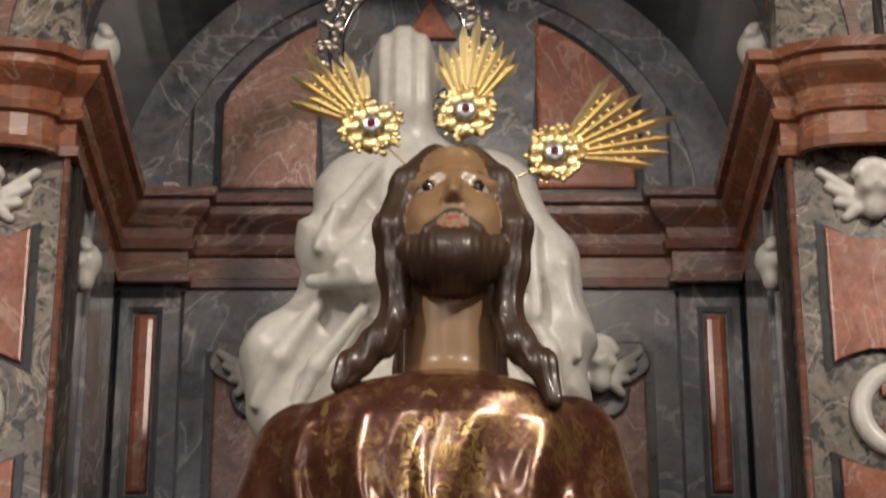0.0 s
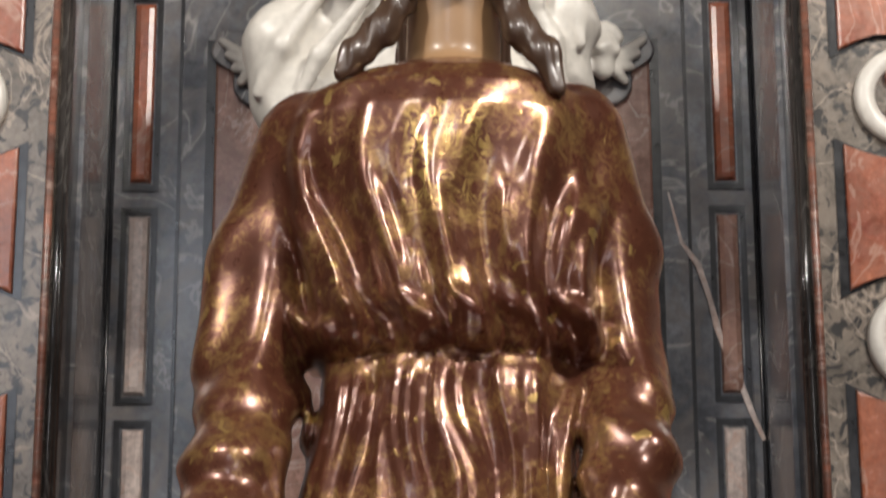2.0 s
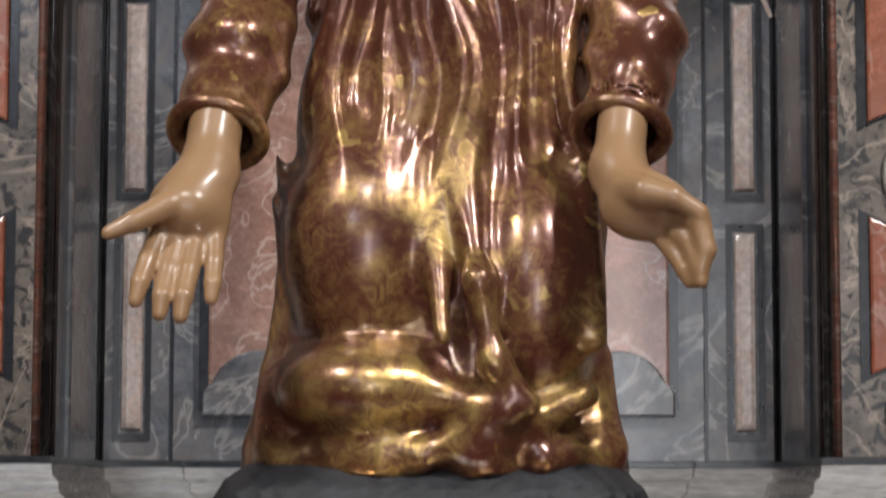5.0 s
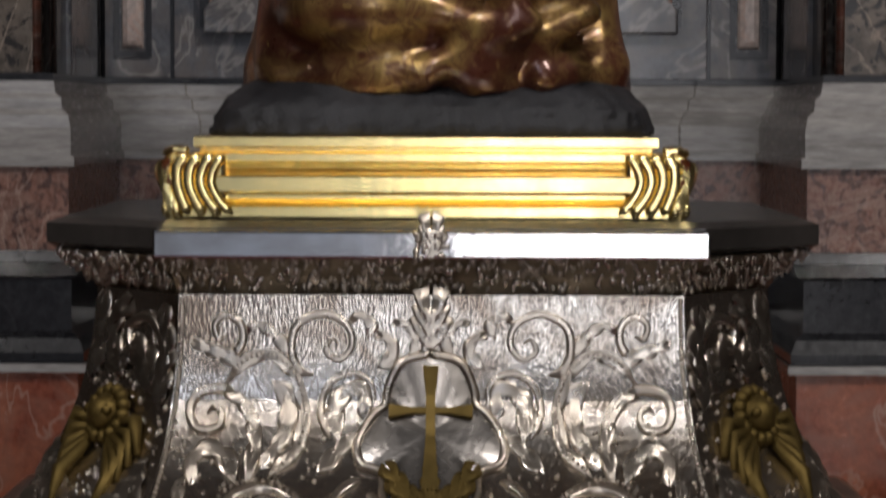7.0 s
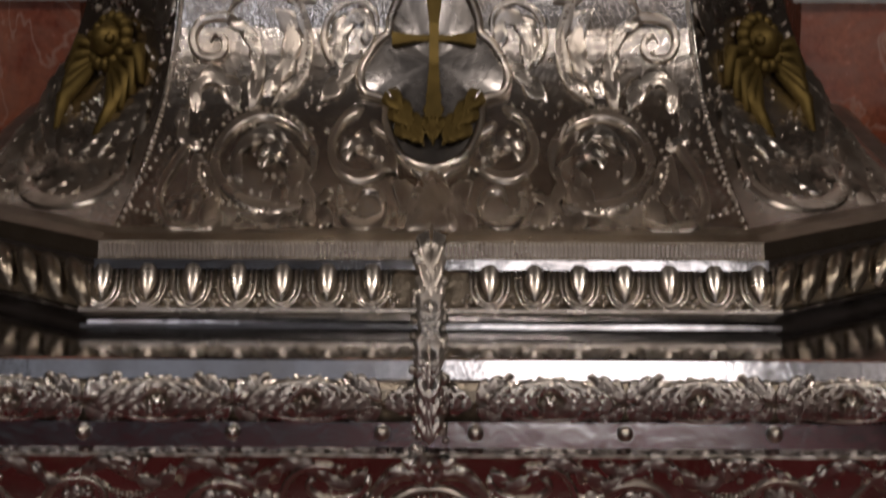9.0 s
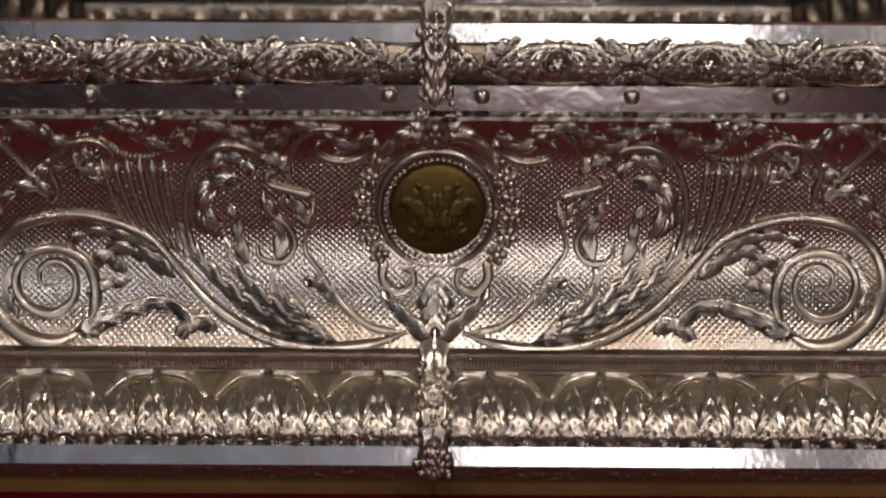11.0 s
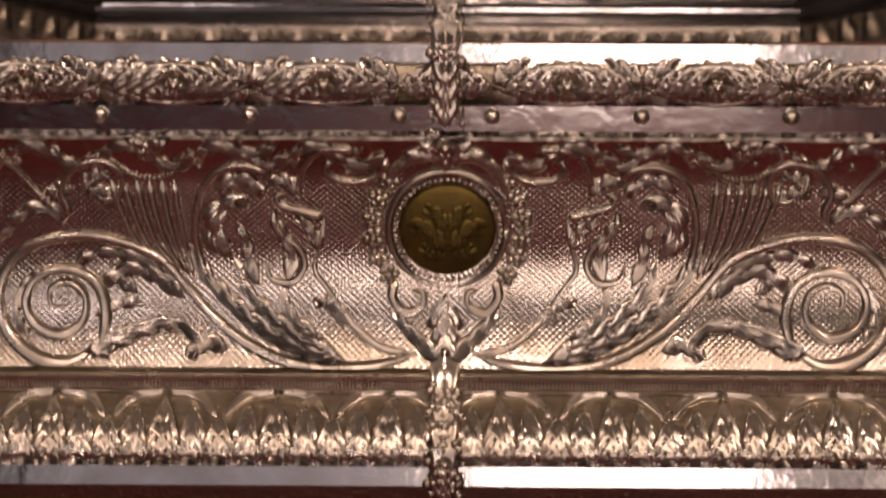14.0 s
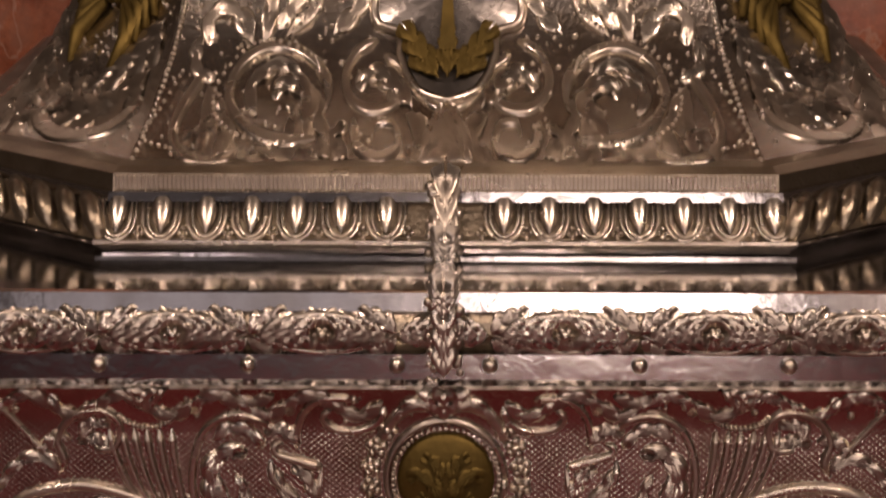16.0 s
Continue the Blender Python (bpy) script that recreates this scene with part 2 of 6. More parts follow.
def tube_into(bm, pts, radii, sides=8, flat=1.0):
    """A tapered tube along points; flat squeezes it towards its ground (y)."""
    pts = [Vector(p) for p in pts]
    rows = []
    for i, p in enumerate(pts):
        d = (pts[min(i + 1, len(pts) - 1)] - pts[max(i - 1, 0)]).normalized()
        side = d.cross(Vector((0, 1, 0)))
        if side.length < 0.1:
            side = d.cross(Vector((1, 0, 0)))
        side.normalize()
        up = side.cross(d)
        r = radii[i] if isinstance(radii, (list, tuple)) else radii
        rows.append([bm.verts.new(p + side * r * math.cos(k * 2 * math.pi / sides) + up * r * flat * math.sin(k * 2 * math.pi / sides)) for k in range(sides)])
    for a, b in zip(rows, rows[1:]):
        for k in range(sides):
            bm.faces.new((a[k], a[(k + 1) % sides], b[(k + 1) % sides], b[k]))
    bm.faces.new(list(reversed(rows[0])))
    bm.faces.new(rows[-1])


def arc(cx, cz, r, a0, a1, n):
    return [(cx + r * math.cos(radians(a0 + (a1 - a0) * i / n)), cz + r * math.sin(radians(a0 + (a1 - a0) * i / n))) for i in range(n + 1)]


# ---- the church round the altar ----


def structure(name, bm, material, label="", smooth=False):
    return tagged(mesh_ob(name, bm, material, None, label, smooth), kind="structure")


structure("floor", box_bm(-5, 5, -7, 4.6, -0.2, 0), CARPET)
structure("ceiling", box_bm(-5.2, 5.2, -7.2, 4.6, 7.5, 7.7), PLASTER)
structure("wall_south", box_bm(-5.2, 5.2, -7.2, -7, 0, 7.5), PLASTER)
structure("wall_west", box_bm(-5.2, -5, -7, 4.6, 0, 7.5), PLASTER)
structure("wall_east", box_bm(5, 5.2, -7, 4.6, 0, 7.5), PLASTER)
structure("wall_north", box_bm(-5, 5, 4.31, 4.6, 0, 7.5), PLASTER)

# ---- the marble altarpiece ----
BACK, FRONT, JAMB = 4.0, 3.45, 0.576       # planes of the niche wall and the pilasters, half width of the niche
BAY = 0.447                                # half width of the middle bay
ARCH_Z, ARCH_R = 3.46, 0.585
niche = structure("wall_niche", box_bm(X0 - 1.3, X0 + 1.3, BACK, 4.3, 0, 4.6), GREY, "dark grey veined marble niche wall with inlaid panels")
niche["category"] = "niche wall"


def band_bm(r0, r1, a0, a1, y0, y1, n=36):
    """An arched band between two radii about the niche's arch centre."""
    bm = bmesh.new()
    rows = []
    for p, q in zip(arc(X0, ARCH_Z, r0, a0, a1, n), arc(X0, ARCH_Z, r1, a0, a1, n)):
        rows.append([bm.verts.new((p[0], y0, p[1])), bm.verts.new((q[0], y0, q[1])), bm.verts.new((q[0], y1, q[1])), bm.verts.new((p[0], y1, p[1]))])
    for a, b in zip(rows, rows[1:]):
        for i in range(4):
            bm.faces.new((a[i], a[(i + 1) % 4], b[(i + 1) % 4], b[i]))
    bm.faces.new(rows[0])
    bm.faces.new(rows[-1][::-1])
    return bm


# joints of the middle bay and the moulded border rods
bay = part("middle_bay", box_bm(X0 - BAY, X0 + BAY, BACK - 0.008, BACK, 1.70, 3.31, 0.002), GREY, niche)
for s in (-1, 1):
    x = X0 + s * (BAY + 0.0035)
    part("joint", box_bm(x - 0.003, x + 0.003, BACK - 0.003, BACK, 1.70, 3.31), BLACK, niche)
    bm = bmesh.new()
    for dx, r in ((0.0, 0.006), (0.013, 0.004)):
        tube_into(bm, [(X0 + s * (JAMB + 0.004 - dx), BACK - 0.004, 1.70), (X0 + s * (JAMB + 0.004 - dx), BACK - 0.004, 3.31)], r, 8)
    part("border_rod", bm, BLACK, niche, smooth=True)

# inlaid marble bars, each in a raised black rim that paints its shaded groove
BARS = [(2.925, 3.263, (RED, RED)), (2.541, 2.862, (PALE, PINK)), (2.157, 2.48, (PALE, PALE)), (1.751, 2.086, (PALE, PALE))]


def bar_bm(cx, z0, z1, w, y, proud):
    prof = [(-w, 0), (-w * 0.85, proud * 0.7), (-w * 0.4, proud), (w * 0.4, proud), (w * 0.85, proud * 0.7), (w, 0)]
    rings = []
    for z, k in ((z0, 0.0), (z0 + 0.004, 0.75), (z0 + 0.012, 1.0), (z1 - 0.012, 1.0), (z1 - 0.004, 0.75), (z1, 0.0)):
        rings.append([(cx + px, y - p * k, z) for px, p in prof] + [(cx + w, y + 0.004, z), (cx - w, y + 0.004, z)])
    return loft_bm(rings)


def rect(x0, x1, z0, z1):
    return [(x0, z0), (x1, z0), (x1, z1), (x0, z1)]


for s in (-1, 1):
    cx = X0 + s * 0.517
    for z0, z1, mats in BARS:
        part("bar", bar_bm(cx, z0, z1, 0.0185, BACK - 0.002, 0.012), mats[0 if s < 0 else 1], niche, smooth=False)
        part("bar_frame", ring_bm(rect(cx - 0.032, cx + 0.032, z0 - 0.016, z1 + 0.016), rect(cx - 0.022, cx + 0.022, z0 - 0.005, z1 + 0.005), BACK - 0.006, BACK + 0.001), BLACK, niche)

# the large middle panel with its raised edge, scalloped at both ends by dark plaques
part("panel", box_bm(X0 - 0.388, X0 + 0.388, BACK - 0.02, BACK, 1.80, 3.17, 0.006), PINK, niche)
part("panel_edge", ring_bm(rect(X0 - 0.402, X0 + 0.402, 1.786, 3.184), rect(X0 - 0.386, X0 + 0.386, 1.802, 3.168), BACK - 0.026, BACK - 0.004), BLACK, niche)
for s in (-1, 1):
    out = []
    for x, z in [(0.0, 3.20), (0.38, 3.20)] + arc(0.37, 3.16, 0.025, 20, -70, 4) + arc(0.31, 3.10, 0.045, 30, -110, 6) + arc(0.22, 3.05, 0.06, 20, -90, 5) + [(0, 2.98)]:
        out.append((X0 + s * x, z))
    part("plaque", extrude_bm(out, BACK - 0.036, BACK - 0.018, 0.004), GREY, niche)
    out = [(X0 + s * x, z) for x, z in [(0, 1.775), (0.395, 1.775), (0.395, 1.815)] + arc(0.30, 1.80, 0.085, 15, 120, 9) + [(0.2, 1.85), (0, 1.85)]]
    part("plaque", extrude_bm(out, BACK - 0.036, BACK - 0.018, 0.004), GREY, niche)

# tympanum panels
for s, x0, x1 in ((-1, -0.390, -0.210), (1, 0.200, 0.384)):
    far = max(abs(x0), abs(x1))
    near = min(abs(x0), abs(x1))
    r = 0.452
    a0 = math.degrees(math.acos(far / r))
    a1 = math.degrees(math.acos(near / r))
    curve = arc(0, ARCH_Z, r, a0, a1, 10)
    shape = [(far, 3.514)] + curve + [(near, 3.514)]
    part("tympanum_panel", extrude_bm([(X0 + s * x, z) for x, z in shape], BACK - 0.014, BACK, 0.008), PINK if s < 0 else RED, niche)
    grow = [(far + 0.014, 3.500)] + [(x * 1.035, ARCH_Z + (z - ARCH_Z) * 1.035) for x, z in curve] + [(near - 0.014, 3.500)]
    part("panel_frame", extrude_bm([(X0 + s * x, z) for x, z in grow], BACK - 0.005, BACK), BLACK, niche)
    part("joint", box_bm(X0 + s * 0.447 - 0.003, X0 + s * 0.447 + 0.003, BACK - 0.004, BACK, 3.48, 3.86), BLACK, niche)
part("tympanum_panel", extrude_bm([(X0 - 0.05, 3.83), (X0 + 0.05, 3.83), (X0, 3.92)], BACK - 0.012, BACK, 0.004), RED, niche)
# raised arched band inside the opening
part("arch_band", band_bm(0.50, ARCH_R, 4, 176, BACK - 0.012, BACK), GREY, niche)

# two strong pale veins in the slabs
VEIN_RIGHT = [(0.39, 2.902), (0.411, 2.809), (0.439, 2.769), (0.457, 2.708), (0.468, 2.657), (0.483, 2.607), (0.502, 2.567), (0.522, 2.507), (0.542, 2.457)]
VEIN_LEFT = [(-0.591, 3.612), (-0.563, 3.571), (-0.542, 3.54), (-0.523, 3.525), (-0.497, 3.525), (-0.475, 3.502)]
for pts, r in ((VEIN_RIGHT, 0.005), (VEIN_LEFT, 0.003)):
    bm = bmesh.new()
    tube_into(bm, [(x, BACK - 0.0075, z) for x, z in pts], [r * k for k in (0.5, 0.8, 1.1, 0.9, 1.2, 1.0, 1.2, 1.0, 0.8)][:len(pts)], 6, 0.35)
    part("vein", bm, PALE, niche)

# side piers: front pilaster and deep jamb
for s, nm in ((-1, "pilaster_left"), (1, "pilaster_right")):
    xi, xo = X0 + s * JAMB, X0 + s * 1.3
    pier = structure(nm, box_bm(min(xi, xo), max(xi, xo), FRONT, BACK, 0, 4.6), BROWNGREY, "brown-grey veined marble pier with inlaid red panels and white oval rings")
    pier["category"] = "pilaster"
    # upright mouldings at the corner and along the jamb
    bm = bmesh.new()
    for dx, dy, r in ((-0.004, 0.03, 0.006), (-0.004, 0.055, 0.008), (-0.004, 0.085, 0.005)):
        x = xi + s * dx
        tube_into(bm, [(x, FRONT + dy, 1.69), (x, FRONT + dy, 3.33)], r, 8)
    part("corner_moulding", bm, DARKGREY, pier, smooth=True)
    bm = bmesh.new()
    tube_into(bm, [(xi + s * 0.006, FRONT, 1.69), (xi + s * 0.006, FRONT, 3.33)], 0.0065, 8)
    part("edge_rod", bm, BROWNRED, pier, smooth=True)
    a, b = sorted((xi - s * 0.004, xi + s * 0.01))
    part("jamb_recess", box_bm(a, b, FRONT + 0.10, FRONT + 0.20, 1.69, 3.33), BLACK, pier)
    a, b = sorted((xi - s * 0.012, xi + s * 0.01))
    part("jamb_strip", box_bm(a, b, FRONT + 0.20, FRONT + 0.46, 1.69, 3.33, 0.003), GREY, pier)
    a, b = sorted((xi - s * 0.006, xi + s * 0.01))
    part("jamb_groove", box_bm(a, b, FRONT + 0.465, FRONT + 0.53, 1.69, 3.33), BLACK, pier)
    # oval rings and the red panels between them
    cx = X0 + s * 0.735
    for z in (2.882, 2.497, 2.112, 1.76):
        bm = bmesh.new()
        n = 32
        rows = []
        for k in range(n):
            a = 2 * math.pi * k / n
            ring = []
            for j in range(8):
                b_ = 2 * math.pi * j / 8
                rx, rz = 0.068 + 0.017 * math.cos(b_), 0.066 + 0.017 * math.cos(b_)
                ring.append(bm.verts.new((cx + rx * math.cos(a), FRONT - 0.006 - 0.014 * math.sin(b_), z + rz * math.sin(a))))
            rows.append(ring)
        for k in range(n):
            p, q = rows[k], rows[(k + 1) % n]
            for j in range(8):
                bm.faces.new((p[j], p[(j + 1) % 8], q[(j + 1) % 8], q[j]))
        part("oval_ring", bm, WHITE, pier, "polished white marble ring", True)
        part("ring_inlay", extrude_bm([(cx + 0.062 * math.cos(k * math.pi / 12), z + 0.06 * math.sin(k * math.pi / 12)) for k in range(24)], FRONT - 0.006, FRONT, 0.002), BROWNGREY, pier)
        bm = bmesh.new()
        for dz in (-1, 1):
            bmesh.ops.create_cube(bm, size=1, matrix=Matrix.Translation((cx, FRONT - 0.011, z + dz * 0.03)) @ Matrix.Diagonal((0.07, 0.012, 0.018, 1)))
        bmesh.ops.create_cube(bm, size=1, matrix=Matrix.Translation((cx, FRONT - 0.010, z)) @ Matrix.Diagonal((0.03, 0.01, 0.06, 1)))
        part("carved_mark", bm, RED, pier)
    for z in (3.075, 2.69, 2.305, 1.935):
        h, w = 0.118, 0.105
        shape = []
        for sx, sz in ((1, 1), (-1, 1), (-1, -1), (1, -1)):
            seg = [(w, h * 0.98), (w * 0.72, h * 0.86), (w * 0.45, h * 0.74)]
            seg = seg if sx * sz > 0 else seg[::-1]
            shape += [(cx + sx * x, z + sz * y) for x, y in seg]
        part("inlay_panel", extrude_bm(shape, FRONT - 0.012, FRONT, 0.005), RED, pier)
        grow = [(cx + (x - cx) * 1.13, z + (y - z) * 1.1) for x, y in shape]
        part("panel_frame", extrude_bm(grow, FRONT - 0.003, FRONT + 0.002), BLACK, pier)

DADO = marble("dado_marble", (0.16, 0.07, 0.05), (0.36, 0.19, 0.14), (0.55, 0.4, 0.33), 12, 0.25, 0.5, spots=(0.1, 0.055, 0.045), tint=(0.3, 0.2, 0.16))
PATH = [(X0 - 1.4, FRONT), (X0 - JAMB, FRONT), (X0 - JAMB, BACK - 0.03), (X0 - BAY, BACK - 0.03), (X0 - BAY, BACK), (X0 + BAY, BACK), (X0 + BAY, BACK - 0.03), (X0 + JAMB, BACK - 0.03), (X0 + JAMB, FRONT), (X0 + 1.4, FRONT)]
CORNICE = [(0, 3.315), (0.012, 3.315), (0.014, 3.33), (0.006, 3.335), (0.006, 3.375), (0.016, 3.378), (0.022, 3.392), (0.012, 3.40), (0.016, 3.418), (0.04, 3.44), (0.045, 3.447), (0.045, 3.462), (0.056, 3.466), (0.06, 3.482), (0, 3.486)]
tagged(structure("cornice", sweep_bm(PATH[2:8], CORNICE), BROWNRED, "moulded brown-red marble cornice"), category="cornice")
for s in (-1, 1):
    swell = [(X0 + s * (0.735 + 0.13 * math.cos(a)), FRONT - 0.05 * math.sin(a) ** 0.6) for a in np.linspace(math.pi, 0, 13)]
    line = [(X0 + s * JAMB, BACK - 0.03), (X0 + s * JAMB, FRONT)] + swell + [(X0 + s * 1.4, FRONT)]
    tagged(structure("capital", sweep_bm(line if s > 0 else line[::-1], CORNICE), ORANGERED, "polished orange-red marble capital moulding of the pier"), category="capital")
tagged(structure("base_moulding", sweep_bm(PATH, [(0, 1.702), (0.02, 1.70), (0.02, 1.69)]), BLACK, "black marble fillet"), category="moulding")
tagged(structure("pedestal_course", sweep_bm(PATH, [(0, 1.69), (0.022, 1.689), (0.024, 1.672), (0.034, 1.664), (0.036, 1.648), (0.046, 1.64), (0.05, 1.622), (0.05, 1.582), (0.056, 1.58), (0.056, 1.566), (0.0, 1.566)]), GREYWHITE, "grey-white marble base moulding of the altarpiece"), category="moulding")
tagged(structure("pink_course", sweep_bm(PATH, [(0.046, 1.566), (0.046, 1.446), (0.0, 1.446)]), DADO, "pink veined marble course under the niche"), category="wall course")
tagged(structure("black_course", sweep_bm(PATH, [(0.0, 1.446), (0.06, 1.446), (0.068, 1.43), (0.06, 1.41), (0.05, 1.405), (0.05, 1.33), (0.062, 1.32), (0.07, 1.30), (0.07, 1.286), (0, 1.284)]), BLACK, "black marble moulded course"), category="wall course")
tagged(structure("grey_fillet", sweep_bm(PATH, [(0.0, 1.284), (0.074, 1.284), (0.074, 1.272), (0.0, 1.272)]), GREYWHITE, "thin grey marble fillet"), category="moulding")
tagged(structure("red_course", sweep_bm(PATH, [(0.0, 1.272), (0.06, 1.272), (0.06, 0.0)]), RED, "red veined marble dado under the altarpiece"), category="wall course")

# arch over the niche: soffit, front wall with its opening, archivolt
N = 36
tagged(structure("arch", band_bm(ARCH_R, ARCH_R + 0.12, -4, 184, FRONT + 0.08, BACK), BLACK, "black marble arch soffit of the niche"), category="arch")
for r0, r1, y, mat in ((0.60, 0.63, FRONT + 0.05, BROWNRED), (0.63, 0.70, FRONT + 0.02, GREY), (0.70, 0.72, FRONT - 0.005, BROWNRED)):
    tagged(structure("archivolt", band_bm(r0, r1, 0, 180, y, FRONT + 0.2), mat, "curved marble band of the niche arch"), category="arch")
wall = bmesh.new()
ins = [wall.verts.new((x, FRONT + 0.01, z)) for x, z in arc(X0, ARCH_Z, 0.71, 0, 180, N)]
outs = [wall.verts.new((X0 + 1.5 * max(-1, min(1, 1.6 * math.cos(math.pi * k / N))), FRONT + 0.01, ARCH_Z + (1.4 * min(1, 2 * math.sin(math.pi * k / N))))) for k in range(N + 1)]
for k in range(N):
    wall.faces.new((ins[k], ins[k + 1], outs[k + 1], outs[k]))
ext = bmesh.ops.extrude_face_region(wall, geom=wall.faces[:])
for v in ext["geom"]:
    if isinstance(v, bmesh.types.BMVert):
        v.co.y += 0.2
tagged(structure("attic_wall", wall, ATTIC, "dark grey marble wall above the cornice"), category="wall")
for s in (-1, 1):
    for x, r in ((0.745, 0.012), (0.785, 0.02), (0.83, 0.012)):
        bm = bmesh.new()
        tube_into(bm, [(X0 + s * x, FRONT + 0.008, 3.486), (X0 + s * x, FRONT + 0.008, 4.6)], r, 10)
        tagged(structure("attic_moulding", bm, ATTIC, "upright dark marble moulding above the pier", True), category="moulding")

# ---- the silver pedestal ----


def octagon(z, hf, yf, hs, yc, yb=3.15):
    """Plan at one height: half width of the front, its depth, half width and depth of the side corners."""
    return [(X0 - hf, yf, z), (X0 + hf, yf, z), (X0 + hs, yc, z), (X0 + hs, yb - 0.1, z), (X0 + hs - 0.1, yb, z), (X0 - hs + 0.1, yb, z), (X0 - hs, yb - 0.1, z), (X0 - hs, yc, z)]


upper = thing("silver_pedestal", (X0, 2.7, 1.09), "embossed silver pedestal with scrolls, flaring towards its foot", "pedestal")


def on_upper(name, bm, material, label="", smooth=False):
    ob = part(name, bm, material, upper, label, smooth)
    ob.matrix_parent_inverse = Matrix.Translation(-Vector(upper.location))
    return ob


slab = on_upper("slab", loft_bm([octagon(1.496, 0.285, 2.51, 0.42, 2.63, 3.2), octagon(1.502, 0.29, 2.505, 0.427, 2.62, 3.2), octagon(1.524, 0.29, 2.505, 0.427, 2.62, 3.2), octagon(1.530, 0.28, 2.53, 0.41, 2.64, 3.19)]), DARKTOP, "dark top board")
on_upper("front_strip", box_bm(X0 - 0.294, X0 + 0.294, 2.49, 2.51, 1.492, 1.522, 0.003), SILVERPLAIN, "polished silver front edge")
BODY = [(1.453, 0.268, 2.506, 0.372, 2.63), (1.43, 0.268, 2.505, 0.374, 2.63), (1.38, 0.270, 2.501, 0.380, 2.62), (1.33, 0.275, 2.487, 0.392, 2.605), (1.28, 0.282, 2.450, 0.413, 2.58),
        (1.24, 0.291, 2.402, 0.437, 2.545), (1.21, 0.299, 2.352, 0.462, 2.51), (1.185, 0.307, 2.295, 0.49, 2.46), (1.172, 0.312, 2.25, 0.51, 2.43)]


def fair(rows, n=4):
    """Rows of numbers with a smooth curve through them."""
    r = np.array(rows)
    out = []
    for i in range(len(r) - 1):
        a, b, c_, d_ = r[max(i - 1, 0)], r[i], r[i + 1], r[min(i + 2, len(r) - 1)]
        for k in range(n):
            t = k / n
            out.append(tuple(float(v) for v in 0.5 * (2 * b + (c_ - a) * t + (2 * a - 5 * b + 4 * c_ - d_) * t * t + (3 * b - a - 3 * c_ + d_) * t ** 3)))
    return out + [tuple(rows[-1])]


BODY = fair(BODY)
on_upper("cavetto", loft_bm([octagon(1.453, 0.272, 2.535, 0.375, 2.64), octagon(1.47, 0.276, 2.525, 0.385, 2.636), octagon(1.485, 0.286, 2.512, 0.405, 2.632), octagon(1.494, 0.292, 2.503, 0.42, 2.628)]), SILVERDARK)
on_upper("body", loft_bm([octagon(*b) for b in BODY]), SILVERGROUND)
on_upper("toothed_ledge", loft_bm([octagon(1.148, 0.319, 2.212, 0.532, 2.397), octagon(1.172, 0.318, 2.217, 0.53, 2.40), octagon(1.176, 0.314, 2.235, 0.52, 2.42)]), SILVERDARK)
on_upper("polished_strip", loft_bm([octagon(1.1475, 0.322, 2.2035, 0.535, 2.392), octagon(1.1565, 0.321, 2.2057, 0.533, 2.394), octagon(1.1570, 0.319, 2.2135, 0.53, 2.40)]), SILVERPLAIN)
on_upper("leaf_moulding", loft_bm([octagon(1.116, 0.331, 2.178, 0.56, 2.37), octagon(1.148, 0.322, 2.213, 0.54, 2.395)]), SILVERDARK)
on_upper("plain_strip", loft_bm([octagon(1.0985, 0.332, 2.176, 0.557, 2.368), octagon(1.1007, 0.332, 2.176, 0.557, 2.368), octagon(1.1014, 0.326, 2.186, 0.55, 2.376), octagon(1.1086, 0.329, 2.182, 0.553, 2.374), octagon(1.1093, 0.331, 2.178, 0.555, 2.37), octagon(1.1122, 0.332, 2.176, 0.556, 2.37), octagon(1.1137, 0.331, 2.178, 0.555, 2.37), octagon(1.1144, 0.326, 2.186, 0.55, 2.376), octagon(1.1180, 0.326, 2.186, 0.55, 2.376)]), SILVERPLAIN)

lower = thing("silver_plinth", (X0, 2.6, 0.69), "broad embossed silver base with acanthus scrolls and a gilt medallion", "plinth")


def on_lower(name, bm, material, label="", smooth=False):
    ob = part(name, bm, material, lower, label, smooth)
    ob.matrix_parent_inverse = Matrix.Translation(-Vector(lower.location))
    return ob


def wide(z, y):
    return octagon(z, 0.62 + (2.1 - y), y, 0.85 + (2.1 - y), y + 0.25, 3.2)


def lower_y(z):
    """Depth of the base's hollow front at a height."""
    low = max(0.0, 1 - (z - 0.80) / 0.105)
    return 2.0575 - 0.042 * low ** 2 - 0.0085 * max(0.0, (z - 0.96) / 0.052) ** 2


on_lower("top_ledge", loft_bm([wide(1.078, 2.062), wide(1.080, 2.057), wide(1.0965, 2.060), wide(1.098, 2.064), wide(1.0985, 2.16)]), SILVERPLAIN)
on_lower("granulated_moulding", loft_bm([wide(1.040, 2.066), wide(1.048, 2.06), wide(1.060, 2.055), wide(1.070, 2.057), wide(1.080, 2.064)]), SILVERDARK)
on_lower("plain_band", loft_bm([wide(1.010, 2.046), wide(1.014, 2.044), wide(1.018, 2.050), wide(1.041, 2.052)]), SILVERPLAIN)
on_lower("hollow", loft_bm([wide(0.80 + 0.212 * k / 40, lower_y(0.80 + 0.212 * k / 40)) for k in range(41)]), NETGROUND)
on_lower("fret", loft_bm([wide(0.782, 2.0), wide(0.80, 2.002)]), SILVERDARK)
on_lower("leaf_band", loft_bm([wide(0.737, 1.945), wide(0.745, 1.94), wide(0.76, 1.952), wide(0.775, 1.98), wide(0.782, 1.996)]), SILVERDARK)
